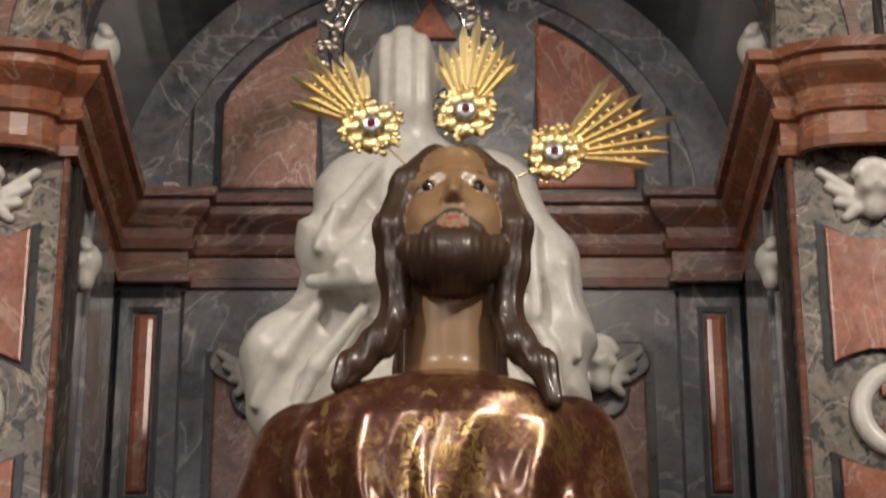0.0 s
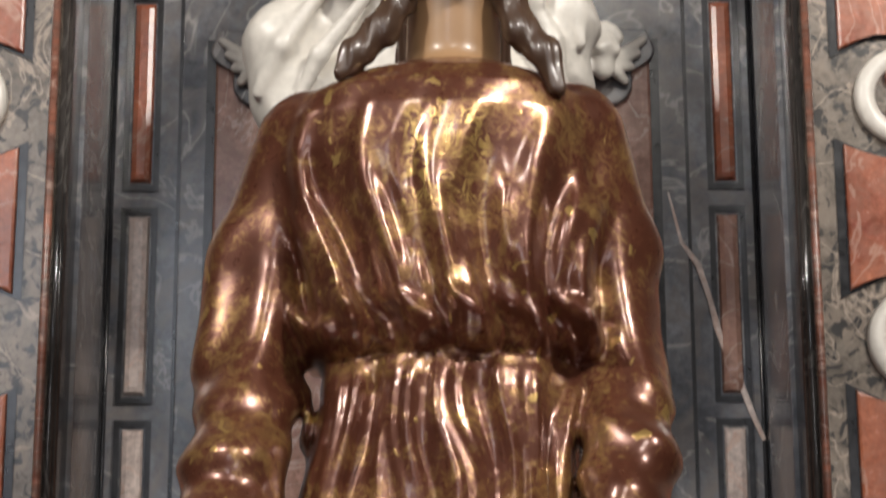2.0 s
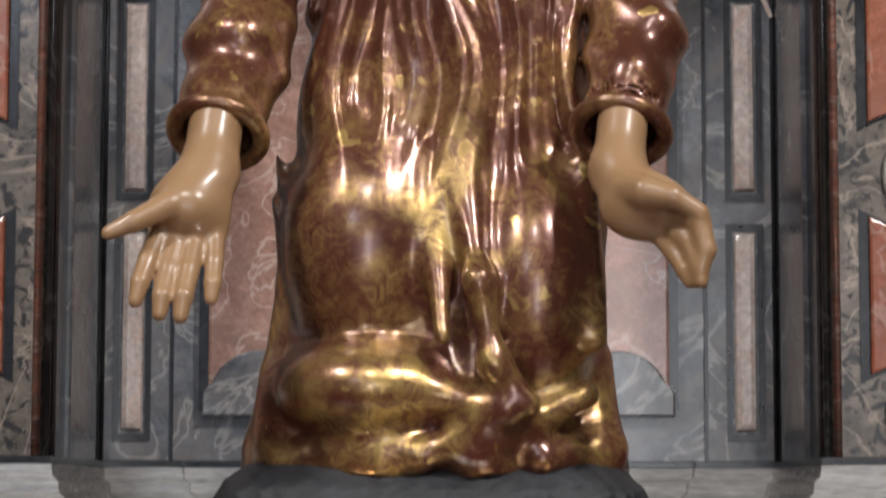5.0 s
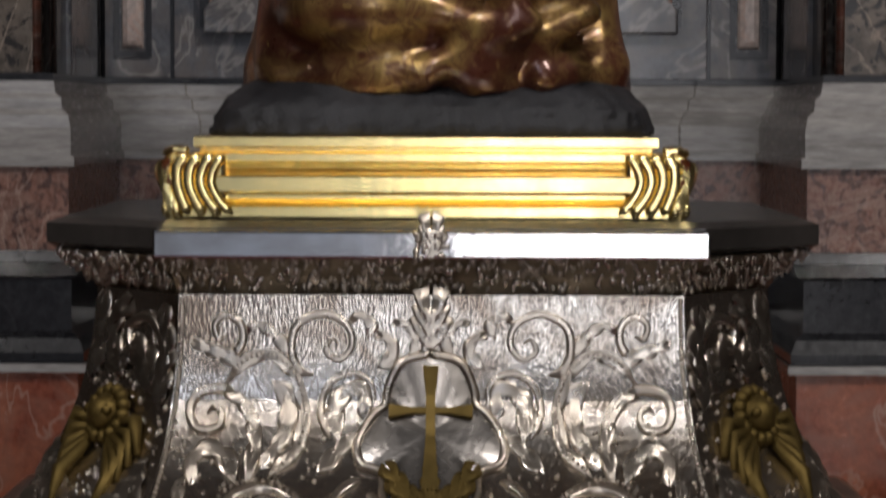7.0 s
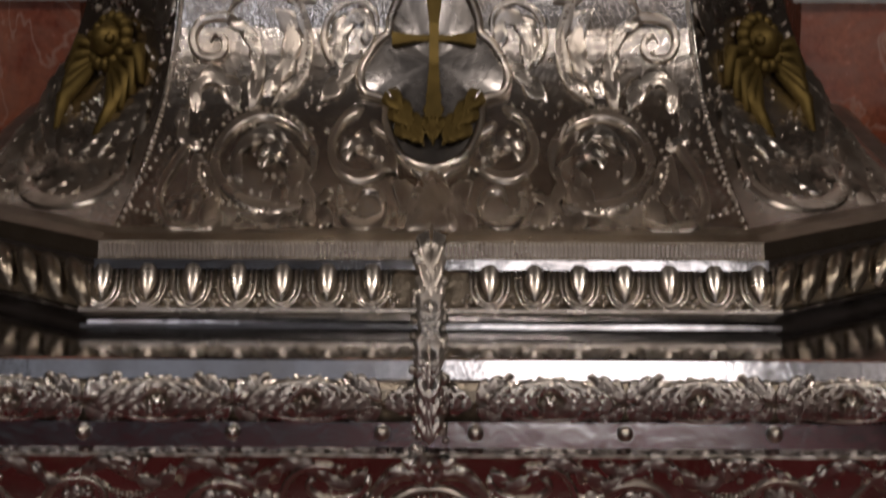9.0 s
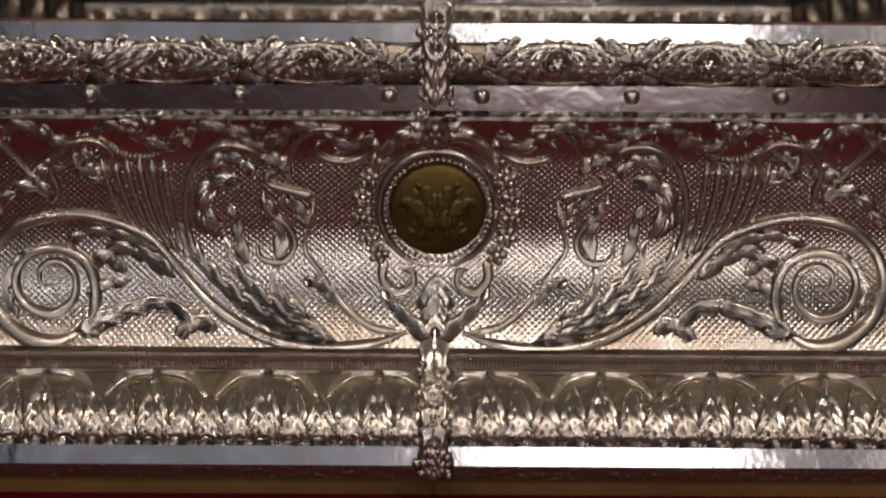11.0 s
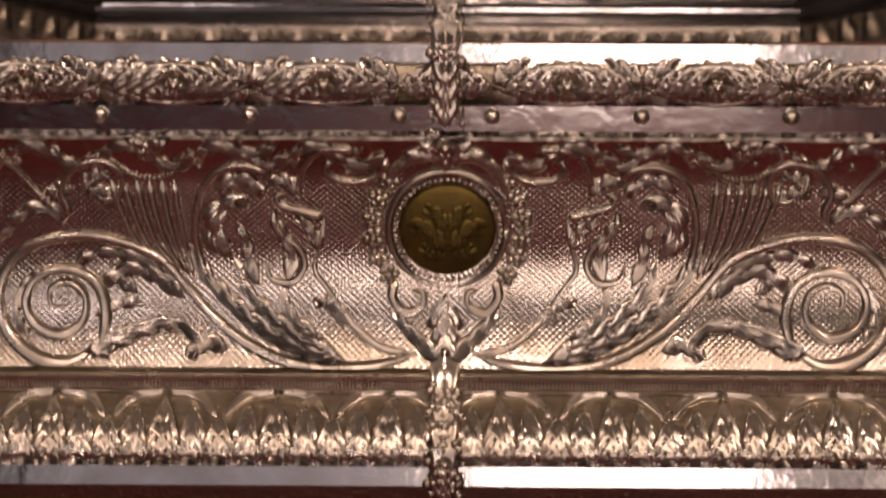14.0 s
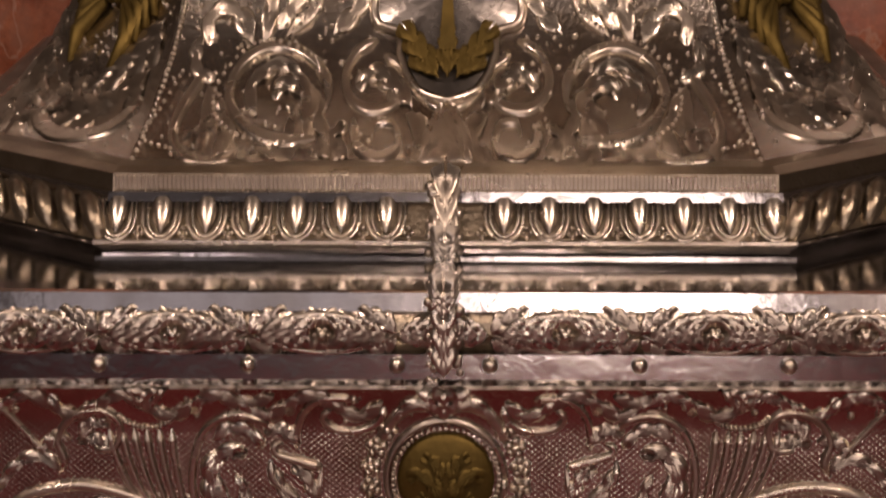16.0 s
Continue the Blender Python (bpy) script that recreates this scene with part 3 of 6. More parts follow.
on_lower("plain_foot", loft_bm([wide(0.7195, 1.936), wide(0.7205, 1.932), wide(0.737, 1.937), wide(0.739, 1.942)]), SILVERPLAIN)
# dark metal colour paints in the dim red reflection along this strip
on_lower("fillet", loft_bm([wide(0.705, 1.938), wide(0.719, 1.937)]), SILVERDARK)
on_lower("wood_foot", loft_bm([wide(0.688, 1.94), wide(0.705, 1.94)]), WOODTRIM)

# the red dais that carries it
bm = bmesh.new()
top, low = [], []
n = 120
for k in range(n + 1):
    x = -1.5 + 3.0 * k / n
    wave = 0.006 * math.sin(x * 14) + 0.004 * math.sin(x * 31 + 1)
    top.append([bm.verts.new((x, 3.36, 0.688)), bm.verts.new((x, 1.93, 0.688)), bm.verts.new((x, 1.918, 0.682)), bm.verts.new((x, 1.912 - 0.2 * wave, 0.66)), bm.verts.new((x, 1.905 - wave, 0.35)), bm.verts.new((x, 1.90 - 1.5 * wave, 0.0))])
for a, b in zip(top, top[1:]):
    for i in range(5):
        bm.faces.new((a[i], a[i + 1], b[i + 1], b[i]))
dais = mesh_ob("altar_cloth", bm, VELVET, None, "deep red velvet cloth hanging over the altar table", True)
tagged(dais, category="altar cloth")

# gilt base and dark rock under the figure
gilt = thing("gilded_base", (0, 2.78, 1.53), "gilded moulded wooden base with scrolled corners, on the silver pedestal", "statue base")


def on_gilt(name, bm, material, label="", smooth=False):
    ob = part(name, bm, material, gilt, label, smooth)
    ob.matrix_parent_inverse = Matrix.Translation(-Vector(gilt.location))
    return ob


GX = -0.031
PROFILE = [(0.014, 1.531), (0.016, 1.533), (0.016, 1.543), (0.012, 1.546), (0.004, 1.5475), (0.000, 1.552), (0.000, 1.5555), (0.008, 1.5565), (0.0145, 1.5583), (0.0168, 1.5605), (0.0168, 1.5755), (0.0145, 1.5775), (0.009, 1.579), (0.003, 1.580),
           (-0.006, 1.5815), (-0.009, 1.585), (-0.008, 1.589), (-0.003, 1.592), (0.0, 1.5922), (0.0045, 1.5932), (0.0045, 1.6008), (-0.002, 1.6018), (-0.004, 1.604), (-0.004, 1.606), (0.002, 1.6075), (0.003, 1.609), (0.003, 1.6185), (0.001, 1.620), (-0.02, 1.6205)]


def rounded(hx, y0, y1, z, o):
    return [(GX - hx - o, y0 - o, z), (GX + hx + o, y0 - o, z), (GX + hx + o, y1 + o, z), (GX - hx - o, y1 + o, z)]


on_gilt("moulding", loft_bm([rounded(0.25, 2.585, 2.98, z, o) for o, z in PROFILE]), GOLD)


def nets(field, origin, step):
    """A mesh of quads round the inside (below 0) of a field on a grid."""
    nx, ny, nz = field.shape
    inside = field < 0
    acc = np.zeros((nx - 1, ny - 1, nz - 1, 3), np.float32)
    cnt = np.zeros((nx - 1, ny - 1, nz - 1), np.float32)
    sl = lambda i, n: slice(i, n - 1 + i)
    for ax in range(3):
        others = [a for a in range(3) if a != ax]
        for i in (0, 1):
            for j in (0, 1):
                o0, o1 = [0, 0, 0], [0, 0, 0]
                o0[others[0]] = o1[others[0]] = i
                o0[others[1]] = o1[others[1]] = j
                o1[ax] = 1
                a = field[sl(o0[0], nx), sl(o0[1], ny), sl(o0[2], nz)]
                b = field[sl(o1[0], nx), sl(o1[1], ny), sl(o1[2], nz)]
                cross = (a < 0) != (b < 0)
                w = np.where(cross, a / np.where(cross, a - b, 1), 0)
                cnt += cross
                for c in range(3):
                    acc[..., c] += np.where(cross, (w if c == ax else o0[c]), 0)
    hit = cnt > 0
    ids = np.full(hit.shape, -1, np.int64)
    cells = np.argwhere(hit)
    ids[hit] = np.arange(len(cells))
    verts = (cells + acc[hit] / cnt[hit][:, None]) * step + np.array(origin)
    quads = []
    for ax in range(3):
        u, v = [a for a in range(3) if a != ax]
        lo = [slice(1, -1)] * 3
        lo[ax] = slice(0, -1)
        hi = list(lo)
        hi[ax] = slice(1, None)
        a, b = inside[tuple(lo)], inside[tuple(hi)]
        e = np.argwhere(a != b)
        off = np.array([1, 1, 1])
        off[ax] = 0
        e = e + off
        flip = inside[tuple(e.T)]
        def cell(du, dv):
            q = e.copy()
            q[:, u] -= du
            q[:, v] -= dv
            return ids[tuple(q.T)]
        q = np.stack([cell(1, 1), cell(0, 1), cell(0, 0), cell(1, 0)], 1)
        if ax == 1:
            flip = ~flip
        q[~flip] = q[~flip][:, ::-1]
        quads.append(q)
    return verts, np.concatenate(quads)


def grid(lo, hi, step):
    ax = [np.arange(a, b + step, step, dtype=np.float32) for a, b in zip(lo, hi)]
    return np.meshgrid(*ax, indexing="ij")


def raw_mesh(name, pieces, materials):
    """Joins (verts, quads, material per quad) into one smooth mesh."""
    vs, qs, ms, n = [], [], [], 0
    for v, q, m in pieces:
        vs.append(v), qs.append(q + n), ms.append(m)
        n += len(v)
    v, q, m = np.concatenate(vs), np.concatenate(qs), np.concatenate(ms)
    me = bpy.data.meshes.new(name)
    me.vertices.add(len(v))
    me.vertices.foreach_set("co", v.astype(np.float32).ravel())
    me.loops.add(q.size)
    me.loops.foreach_set("vertex_index", q.astype(np.int32).ravel())
    me.polygons.add(len(q))
    me.polygons.foreach_set("loop_start", np.arange(0, q.size, 4, dtype=np.int32))
    for mat in materials:
        me.materials.append(mat)
    me.polygons.foreach_set("material_index", m.astype(np.int32))
    me.polygons.foreach_set("use_smooth", np.ones(len(q), bool))
    me.update(calc_edges=True)
    me.validate()
    return me


def smin(a, b, k):
    h = np.clip(0.5 + 0.5 * (b - a) / k, 0, 1)
    return b * (1 - h) + a * h - k * h * (1 - h)


def ell(p, c, r):
    x, y, z = [(p[i] - c[i]) / r[i] for i in range(3)]
    return (np.sqrt(x * x + y * y + z * z) - 1) * min(r)


def cap(p, a, b, ra, rb):
    a, b = np.array(a), np.array(b)
    d = b - a
    h = np.clip(((p[0] - a[0]) * d[0] + (p[1] - a[1]) * d[1] + (p[2] - a[2]) * d[2]) / (d @ d), 0, 1)
    return np.sqrt((p[0] - a[0] - h * d[0]) ** 2 + (p[1] - a[1] - h * d[1]) ** 2 + (p[2] - a[2] - h * d[2]) ** 2) - (ra + (rb - ra) * h)


def chain(p, pts, radii, k=0.01):
    out = None
    for (a, b), (ra, rb) in zip(zip(pts, pts[1:]), zip(radii, radii[1:])):
        c = cap(p, a, b, ra, rb)
        out = c if out is None else smin(out, c, k)
    return out


# ---- the carved figure ----


def painted(name, base, tint, rough, coat=0.3):
    m, t, b = nodes_of(name)
    v = coords(t)
    n1 = noise_tex(t, v, 9, 4, 0.3)
    t.links.new(ramp(t, n1, [(0.3, base), (0.7, tint)]), b.inputs["Base Color"])
    b.inputs["Roughness"].default_value = rough
    b.inputs["Coat Weight"].default_value = coat
    b.inputs["Coat Roughness"].default_value = 0.15
    bump(t, b, noise_tex(t, v, 120, 3), 0.1, 0.0006)
    return m


def band_mask(t, value, middle, half, soft):
    """1 within half of middle, falling to 0 over soft."""
    off = add(t, "ShaderNodeMath", {1: middle}, operation="SUBTRACT")
    t.links.new(value, off.inputs[0])
    size = add(t, "ShaderNodeMath", operation="ABSOLUTE")
    t.links.new(off.outputs[0], size.inputs[0])
    r = add(t, "ShaderNodeMapRange", {"From Min": half, "From Max": half + soft, "To Min": 1.0, "To Max": 0.0})
    t.links.new(size.outputs[0], r.inputs["Value"])
    return r.outputs[0]


def joined(t, op, a, b):
    n = add(t, "ShaderNodeMath", operation=op)
    for k, v in enumerate((a, b)):
        if isinstance(v, float):
            n.inputs[k].default_value = v
        else:
            t.links.new(v, n.inputs[k])
    return n.outputs[0]


def estofado():
    """Brown-red lacquer rubbed through to gold leaf, with scratched leaf ornament on breast and skirt."""
    m, t, b = nodes_of("gilded_lacquer")
    tc = add(t, "ShaderNodeTexCoord")
    v = tc.outputs["Object"]
    sep = add(t, "ShaderNodeSeparateXYZ")
    t.links.new(v, sep.inputs[0])
    x, z = sep.outputs[0], sep.outputs[2]
    mirror = joined(t, "ABSOLUTE", x, 0.0)
    com = add(t, "ShaderNodeCombineXYZ")
    t.links.new(mirror, com.inputs[0])
    t.links.new(z, com.inputs[2])
    cloud = noise_tex(t, v, 10, 6, 0.8, 0.65)
    fine = noise_tex(t, v, 60, 5, 1.2, 0.7)
    rub = ramp(t, joined(t, "MULTIPLY", joined(t, "ADD", cloud, fine), 0.5), [(0.5, (0.02, 0.02, 0.02)), (0.67, (0.5, 0.5, 0.5))])
    lines = noise_tex(t, com.outputs[0], 34, 2, 0.9, 0.4)
    curls = ramp(t, lines, [(0.40, (0, 0, 0)), (0.42, (1, 1, 1)), (0.47, (1, 1, 1)), (0.49, (0, 0, 0)), (0.53, (0, 0, 0)), (0.55, (1, 1, 1)), (0.62, (1, 1, 1)), (0.64, (0, 0, 0))])
    breast = joined(t, "MULTIPLY", band_mask(t, x, 0.0, 0.044, 0.014), band_mask(t, z, 2.525, 0.062, 0.025))
    worn = ramp(t, noise_tex(t, v, 42, 6, 1.0, 0.7), [(0.40, (0.15, 0.15, 0.15)), (0.58, (1, 1, 1))])
    patches = ramp(t, noise_tex(t, v, 6.5, 4, 0.5), [(0.45, (0, 0, 0)), (0.60, (0.9, 0.9, 0.9))])
    skirt = joined(t, "MULTIPLY", band_mask(t, z, 1.82, 0.15, 0.16), patches)
    gold = joined(t, "MAXIMUM", joined(t, "MULTIPLY", joined(t, "MULTIPLY", breast, curls), joined(t, "MULTIPLY", worn, 0.75)), joined(t, "MULTIPLY", skirt, worn))
    gold = joined(t, "MAXIMUM", gold, rub)
    leaves = ramp(t, noise_tex(t, v, 26, 2, 0.6), [(0.67, (0, 0, 0)), (0.70, (0.6, 0.6, 0.6))])
    gold = joined(t, "MAXIMUM", gold, leaves)
    base = ramp(t, cloud, [(0.3, (0.075, 0.02, 0.013)), (0.7, (0.15, 0.046, 0.028))])
    t.links.new(mix(t, gold, base, (0.66, 0.45, 0.15)), b.inputs["Base Color"])
    shine = add(t, "ShaderNodeMapRange", {"To Min": 0.42, "To Max": 0.85})
    t.links.new(gold, shine.inputs["Value"])
    t.links.new(shine.outputs[0], b.inputs["Metallic"])
    r = add(t, "ShaderNodeMapRange", {"To Min": 0.2, "To Max": 0.4})
    t.links.new(fine, r.inputs["Value"])
    t.links.new(r.outputs[0], b.inputs["Roughness"])
    b.inputs["Coat Weight"].default_value = 0.55
    b.inputs["Coat Roughness"].default_value = 0.18
    bump(t, b, gold, 0.25, 0.0015)
    return m


ROBE = estofado()
SKIN = painted("painted_flesh", (0.27, 0.155, 0.074), (0.345, 0.205, 0.105), 0.36, 0.2)
HAIR = painted("painted_hair", (0.045, 0.024, 0.014), (0.075, 0.04, 0.024), 0.42)
BEARD = painted("painted_beard", (0.05, 0.026, 0.014), (0.08, 0.043, 0.024), 0.5)
LIP = painted("painted_lips", (0.36, 0.06, 0.05), (0.45, 0.1, 0.085), 0.3)
EYE_WHITE = painted("painted_eye", (0.5, 0.46, 0.42), (0.55, 0.5, 0.46), 0.15, 0.6)
IRIS = painted("painted_iris", (0.02, 0.012, 0.008), (0.03, 0.02, 0.012), 0.1, 0.8)

ZS = [1.66, 1.70, 1.76, 1.82, 1.90, 1.98, 2.06, 2.14, 2.22, 2.28, 2.302, 2.318, 2.335, 2.36, 2.42, 2.50, 2.56, 2.605, 2.64, 2.665, 2.69]
AS = [0.232, 0.228, 0.208, 0.200, 0.203, 0.202, 0.195, 0.184, 0.172, 0.160, 0.153, 0.170, 0.178, 0.182, 0.186, 0.192, 0.198, 0.196, 0.178, 0.14, 0.07]
BS = [0.22, 0.22, 0.21, 0.195, 0.185, 0.175, 0.165, 0.155, 0.145, 0.135, 0.128, 0.146, 0.154, 0.156, 0.155, 0.153, 0.151, 0.147, 0.137, 0.115, 0.072]
CX = [-0.016, -0.016, -0.016, -0.016, -0.016, -0.014, -0.01, -0.006, -0.002, 0.002, 0.003, 0.003, 0.003, 0.002, 0, -0.004, -0.008, -0.008, -0.006, 0, 0.008]


def folds(x, y, z):
    """Depth of the robe's folds: long waves below the girdle, gathers above it."""
    w = 0.35 * np.sin(9 * z + 1.3) + 0.25 * np.sin(17 * z + x * 14) + 0.2 * np.sin(25 * z - x * 22 + 2)
    u = x * 88 + w * 3.4
    skirt = np.sin(u) * 0.55 + np.sin(u * 0.53 + 1.7 * np.sin(6 * z) + 0.8) * 0.6 + 0.3 * np.sin(u * 1.9 + 1) + 0.12 * np.sin(u * 3.7 + 2 * np.sin(z * 23))
    skirt = np.sign(skirt) * np.abs(skirt) ** 0.8
    kneel = np.clip((2.06 - z) / 0.14, 0, 1)
    skirt = skirt * (1 - 0.8 * kneel) + kneel * 0.8 * np.sin(x * 48 + 1.2 * np.sin(7 * z) + 0.6)
    ut = x * (66 + 14 * np.clip((2.5 - z) / 0.2, 0, 1)) + 1.6 * np.sin(8 * z + x * 6) + 0.9 * np.sin(21 * z + 4 * x)
    torso = np.sin(ut) * 0.65 + 0.5 * np.sin(ut * 0.47 + 2) + 0.2 * np.sin(ut * 2.3 + 1.5 * np.sin(z * 30))
    torso = np.sign(torso) * np.abs(torso) ** 0.8
    calm = np.clip((2.64 - z) / 0.18, 0.0, 1)
    puff = np.exp(-((z - 2.335) / 0.035) ** 2) * (np.sin(x * 95 + 3 * np.sin(z * 40)) * 0.9 + np.sin(x * 41 + 1))
    below = z < 2.302
    return np.where(below, 0.0105 * skirt * np.clip((2.31 - z) / 0.05, 0.4, 1), 0.0125 * torso * calm + 0.008 * puff)


def robe_field(p):
    x, y, z = p
    a, b, c = np.interp(z, ZS, AS), np.interp(z, ZS, BS), np.interp(z, ZS, CX)
    cy = 2.82 + 0.03 * np.clip((2.0 - z) / 0.3, 0, 1)
    r = np.sqrt((np.abs((x - c) / a)) ** 2.4 + (np.abs((y - cy) / b)) ** 2.4) ** (1 / 1.2)
    d = (r - 1) * 0.8 * np.minimum(a, b)
    d = d - folds(x, y, z)
    # knees
    k1 = smin(ell(p, (-0.100, 2.70, 1.93), (0.095, 0.085, 0.13)), ell(p, (-0.095, 2.685, 1.765), (0.105, 0.1, 0.062)), 0.012)
    k2 = ell(p, (0.092, 2.675, 1.875), (0.072, 0.07, 0.13))
    d = smin(d, smin(k1, k2, 0.015), 0.028)
    d = np.maximum(d, np.maximum(1.668 - z, z - 2.685))
    # folds that lie on the rock
    for q in (((0.005, 2.675, 2.05), (0.028, 2.60, 1.88), 0.013), ((0.028, 2.60, 1.88), (0.045, 2.598, 1.79), 0.014), ((0.045, 2.598, 1.79), (0.085, 2.60, 1.745), 0.015), ((-0.03, 2.672, 2.02), (-0.012, 2.602, 1.82), 0.012), ((0.145, 2.69, 2.02), (0.16, 2.64, 1.82), 0.015), ((-0.19, 2.665, 1.685), (-0.05, 2.63, 1.69), 0.018), ((-0.04, 2.625, 1.762), (0.055, 2.605, 1.738), 0.012), ((0.055, 2.607, 1.738), (-0.03, 2.625, 1.688), 0.014), ((0.02, 2.625, 1.69), (0.15, 2.645, 1.757), 0.016), ((0.10, 2.64, 1.685), (0.18, 2.69, 1.70), 0.018), ((-0.2, 2.69, 1.70), (-0.2, 2.73, 1.76), 0.024), ((0.165, 2.70, 1.69), (0.16, 2.74, 1.80), 0.026)):
        d = smin(d, cap(p, q[0], q[1], q[2], q[2] * 0.8), 0.026)
    return d


ARMS = {-1: [(-0.165, 2.82, 2.59), (-0.222, 2.83, 2.44), (-0.238, 2.80, 2.30), (-0.245, 2.70, 2.16), (-0.262, 2.62, 2.05)],
        1: [(0.15, 2.82, 2.60), (0.2, 2.83, 2.45), (0.213, 2.80, 2.30), (0.21, 2.70, 2.16), (0.188, 2.63, 2.055)]}
RAD = [0.075, 0.068, 0.062, 0.056, 0.05]


def sleeve_field(p, s):
    d = chain(p, ARMS[s], RAD if s < 0 else [0.075, 0.062, 0.055, 0.052, 0.046], 0.03)
    x, y, z = p
    fore = np.clip((2.30 - z) / 0.08, 0, 1)
    ring = fore * (0.6 * np.sin(z * 78 + s * x * 30 + 1.2 * np.sin(x * 24)) + 0.35 * np.sin(z * 47 - s * x * 60 + 1.5)) + (1 - fore) * (0.9 * np.sin(s * x * 70 + z * 26 + 1.1 * np.sin(z * 17)) + 0.3 * np.sin(z * 50 + 2))
    d = d - 0.007 * ring * np.clip((2.52 - z) / 0.1, 0.15, 1) * np.clip((z - 2.075) / 0.05, 0.1, 1)
    a = np.array(ARMS[s][-1])
    w = np.array(ARMS[s][-1]) - np.array(ARMS[s][-2])
    w /= np.linalg.norm(w)
    along = (x - a[0]) * w[0] + (y - a[1]) * w[1] + (z - a[2]) * w[2]
    rim = np.sqrt((np.sqrt(np.maximum((x - a[0]) ** 2 + (y - a[1]) ** 2 + (z - a[2]) ** 2 - along ** 2, 0)) - 0.049) ** 2 + (along - 0.004) ** 2) - 0.0105
    hollow = cap(p, a - w * 0.02, a + w * 0.08, 0.042, 0.046)
    d = np.maximum(np.maximum(d, along - 0.004), -hollow)
    return np.minimum(d, rim)


def body_field(p):
    d = robe_field(p)
    for s in (-1, 1):
        d = smin(d, sleeve_field(p, s), 0.014)
    x, y, z = p
    # round collar
    col = np.sqrt((np.sqrt(((x - 0.008) / 1.0) ** 2 + ((y - 2.80) / 0.95) ** 2) - 0.078) ** 2 + (z - 2.668 + 0.25 * (2.80 - y) * 0.9) ** 2) - 0.0085
    return smin(d, col, 0.006)


def neck_field(p):
    d = cap(p, (0.008, 2.815, 2.62), (0.010, 2.80, 2.86), 0.061, 0.057)
    return smin(d, ell(p, (0.008, 2.79, 2.66), (0.07, 0.06, 0.035)), 0.02)


UP = radians(21)


def to_head(p):
    """Head coordinates: f forwards, u up, of the tilted head."""
    x, y, z = p[0] - 0.013, p[1] - 2.79, p[2] - 2.872
    return x, -y * math.cos(UP) + z * math.sin(UP), z * math.cos(UP) + y * math.sin(UP)


def face_field(p):
    q = to_head(p)
    d = ell(q, (0, 0, 0.044), (0.071, 0.088, 0.108))
    d = smin(d, ell(q, (0, 0.035, -0.03), (0.058, 0.055, 0.075)), 0.03)
    d = smin(d, chain(q, [(0, 0.086, 0.032), (0, 0.107, -0.008)], [0.0055, 0.0072], 0.01), 0.012)     # nose
    for s in (-1, 1):
        d = smin(d, ell(q, (s * 0.0075, 0.097, -0.011), (0.0045, 0.0065, 0.0045)), 0.006)
        d = smin(d, cap(q, (s * 0.012, 0.087, 0.042), (s * 0.05, 0.070, 0.040), 0.007, 0.006), 0.014)   # brow
        d = smin(d, ell(q, (s * 0.036, 0.060, -0.008), (0.016, 0.014, 0.018)), 0.02)                     # cheek
        d = np.maximum(d, -ell(q, (s * 0.032, 0.094, 0.021), (0.0155, 0.013, 0.0058)))                  # eye hollow
    return d


def eye_field(p):
    q = to_head(p)
    return np.minimum(ell(q, (-0.032, 0.070, 0.022), (0.0135, 0.0155, 0.0095)), ell(q, (0.032, 0.070, 0.022), (0.0135, 0.0155, 0.0095)))


def iris_field(p):
    q = to_head(p)
    return np.minimum(ell(q, (-0.032, 0.080, 0.024), (0.0085, 0.0095, 0.0085)), ell(q, (0.032, 0.080, 0.024), (0.0085, 0.0095, 0.0085)))


def lip_field(p):
    q = to_head(p)
    return smin(chain(q, [(-0.017, 0.081, -0.043), (-0.004, 0.0865, -0.039), (0.004, 0.0865, -0.039), (0.017, 0.081, -0.043)], [0.003, 0.0045, 0.0045, 0.003], 0.002), cap(q, (-0.010, 0.083, -0.050), (0.010, 0.083, -0.050), 0.0048, 0.0048), 0.001)


def brow_field(p):
    q = to_head(p)
    d = None
    for s in (-1, 1):
        c = chain(q, [(s * 0.014, 0.0925, 0.040), (s * 0.034, 0.0835, 0.047), (s * 0.053, 0.068, 0.041)], [0.0019, 0.0022, 0.0015], 0.003)
        lid = chain(q, [(s * 0.017, 0.0835, 0.027), (s * 0.032, 0.0845, 0.0315), (s * 0.047, 0.072, 0.026)], [0.0014, 0.0019, 0.0014], 0.002)
        c = np.minimum(c, lid)
        d = c if d is None else np.minimum(d, c)
    return d


def beard_field(p):
    q = to_head(p)
    d = ell(q, (0, 0.038, -0.064), (0.060, 0.050, 0.046))
    d = smin(d, ell(q, (0, 0.064, -0.078), (0.034, 0.031, 0.032)), 0.02)
    for s in (-1, 1):
        d = smin(d, cap(q, (s * 0.064, 0.020, 0.0), (s * 0.052, 0.042, -0.05), 0.010, 0.018), 0.02)
        d = smin(d, cap(q, (s * 0.004, 0.091, -0.029), (s * 0.034, 0.078, -0.048), 0.0045, 0.005), 0.008)   # moustache
    d = np.maximum(d, -ell(q, (0, 0.098, -0.045), (0.024, 0.022, 0.014)))
    return d - 0.0007 * np.sin(q[0] * 620 + 1.2 * np.sin(q[2] * 60)) * np.clip((-q[2] - 0.03) * 40, 0, 1)


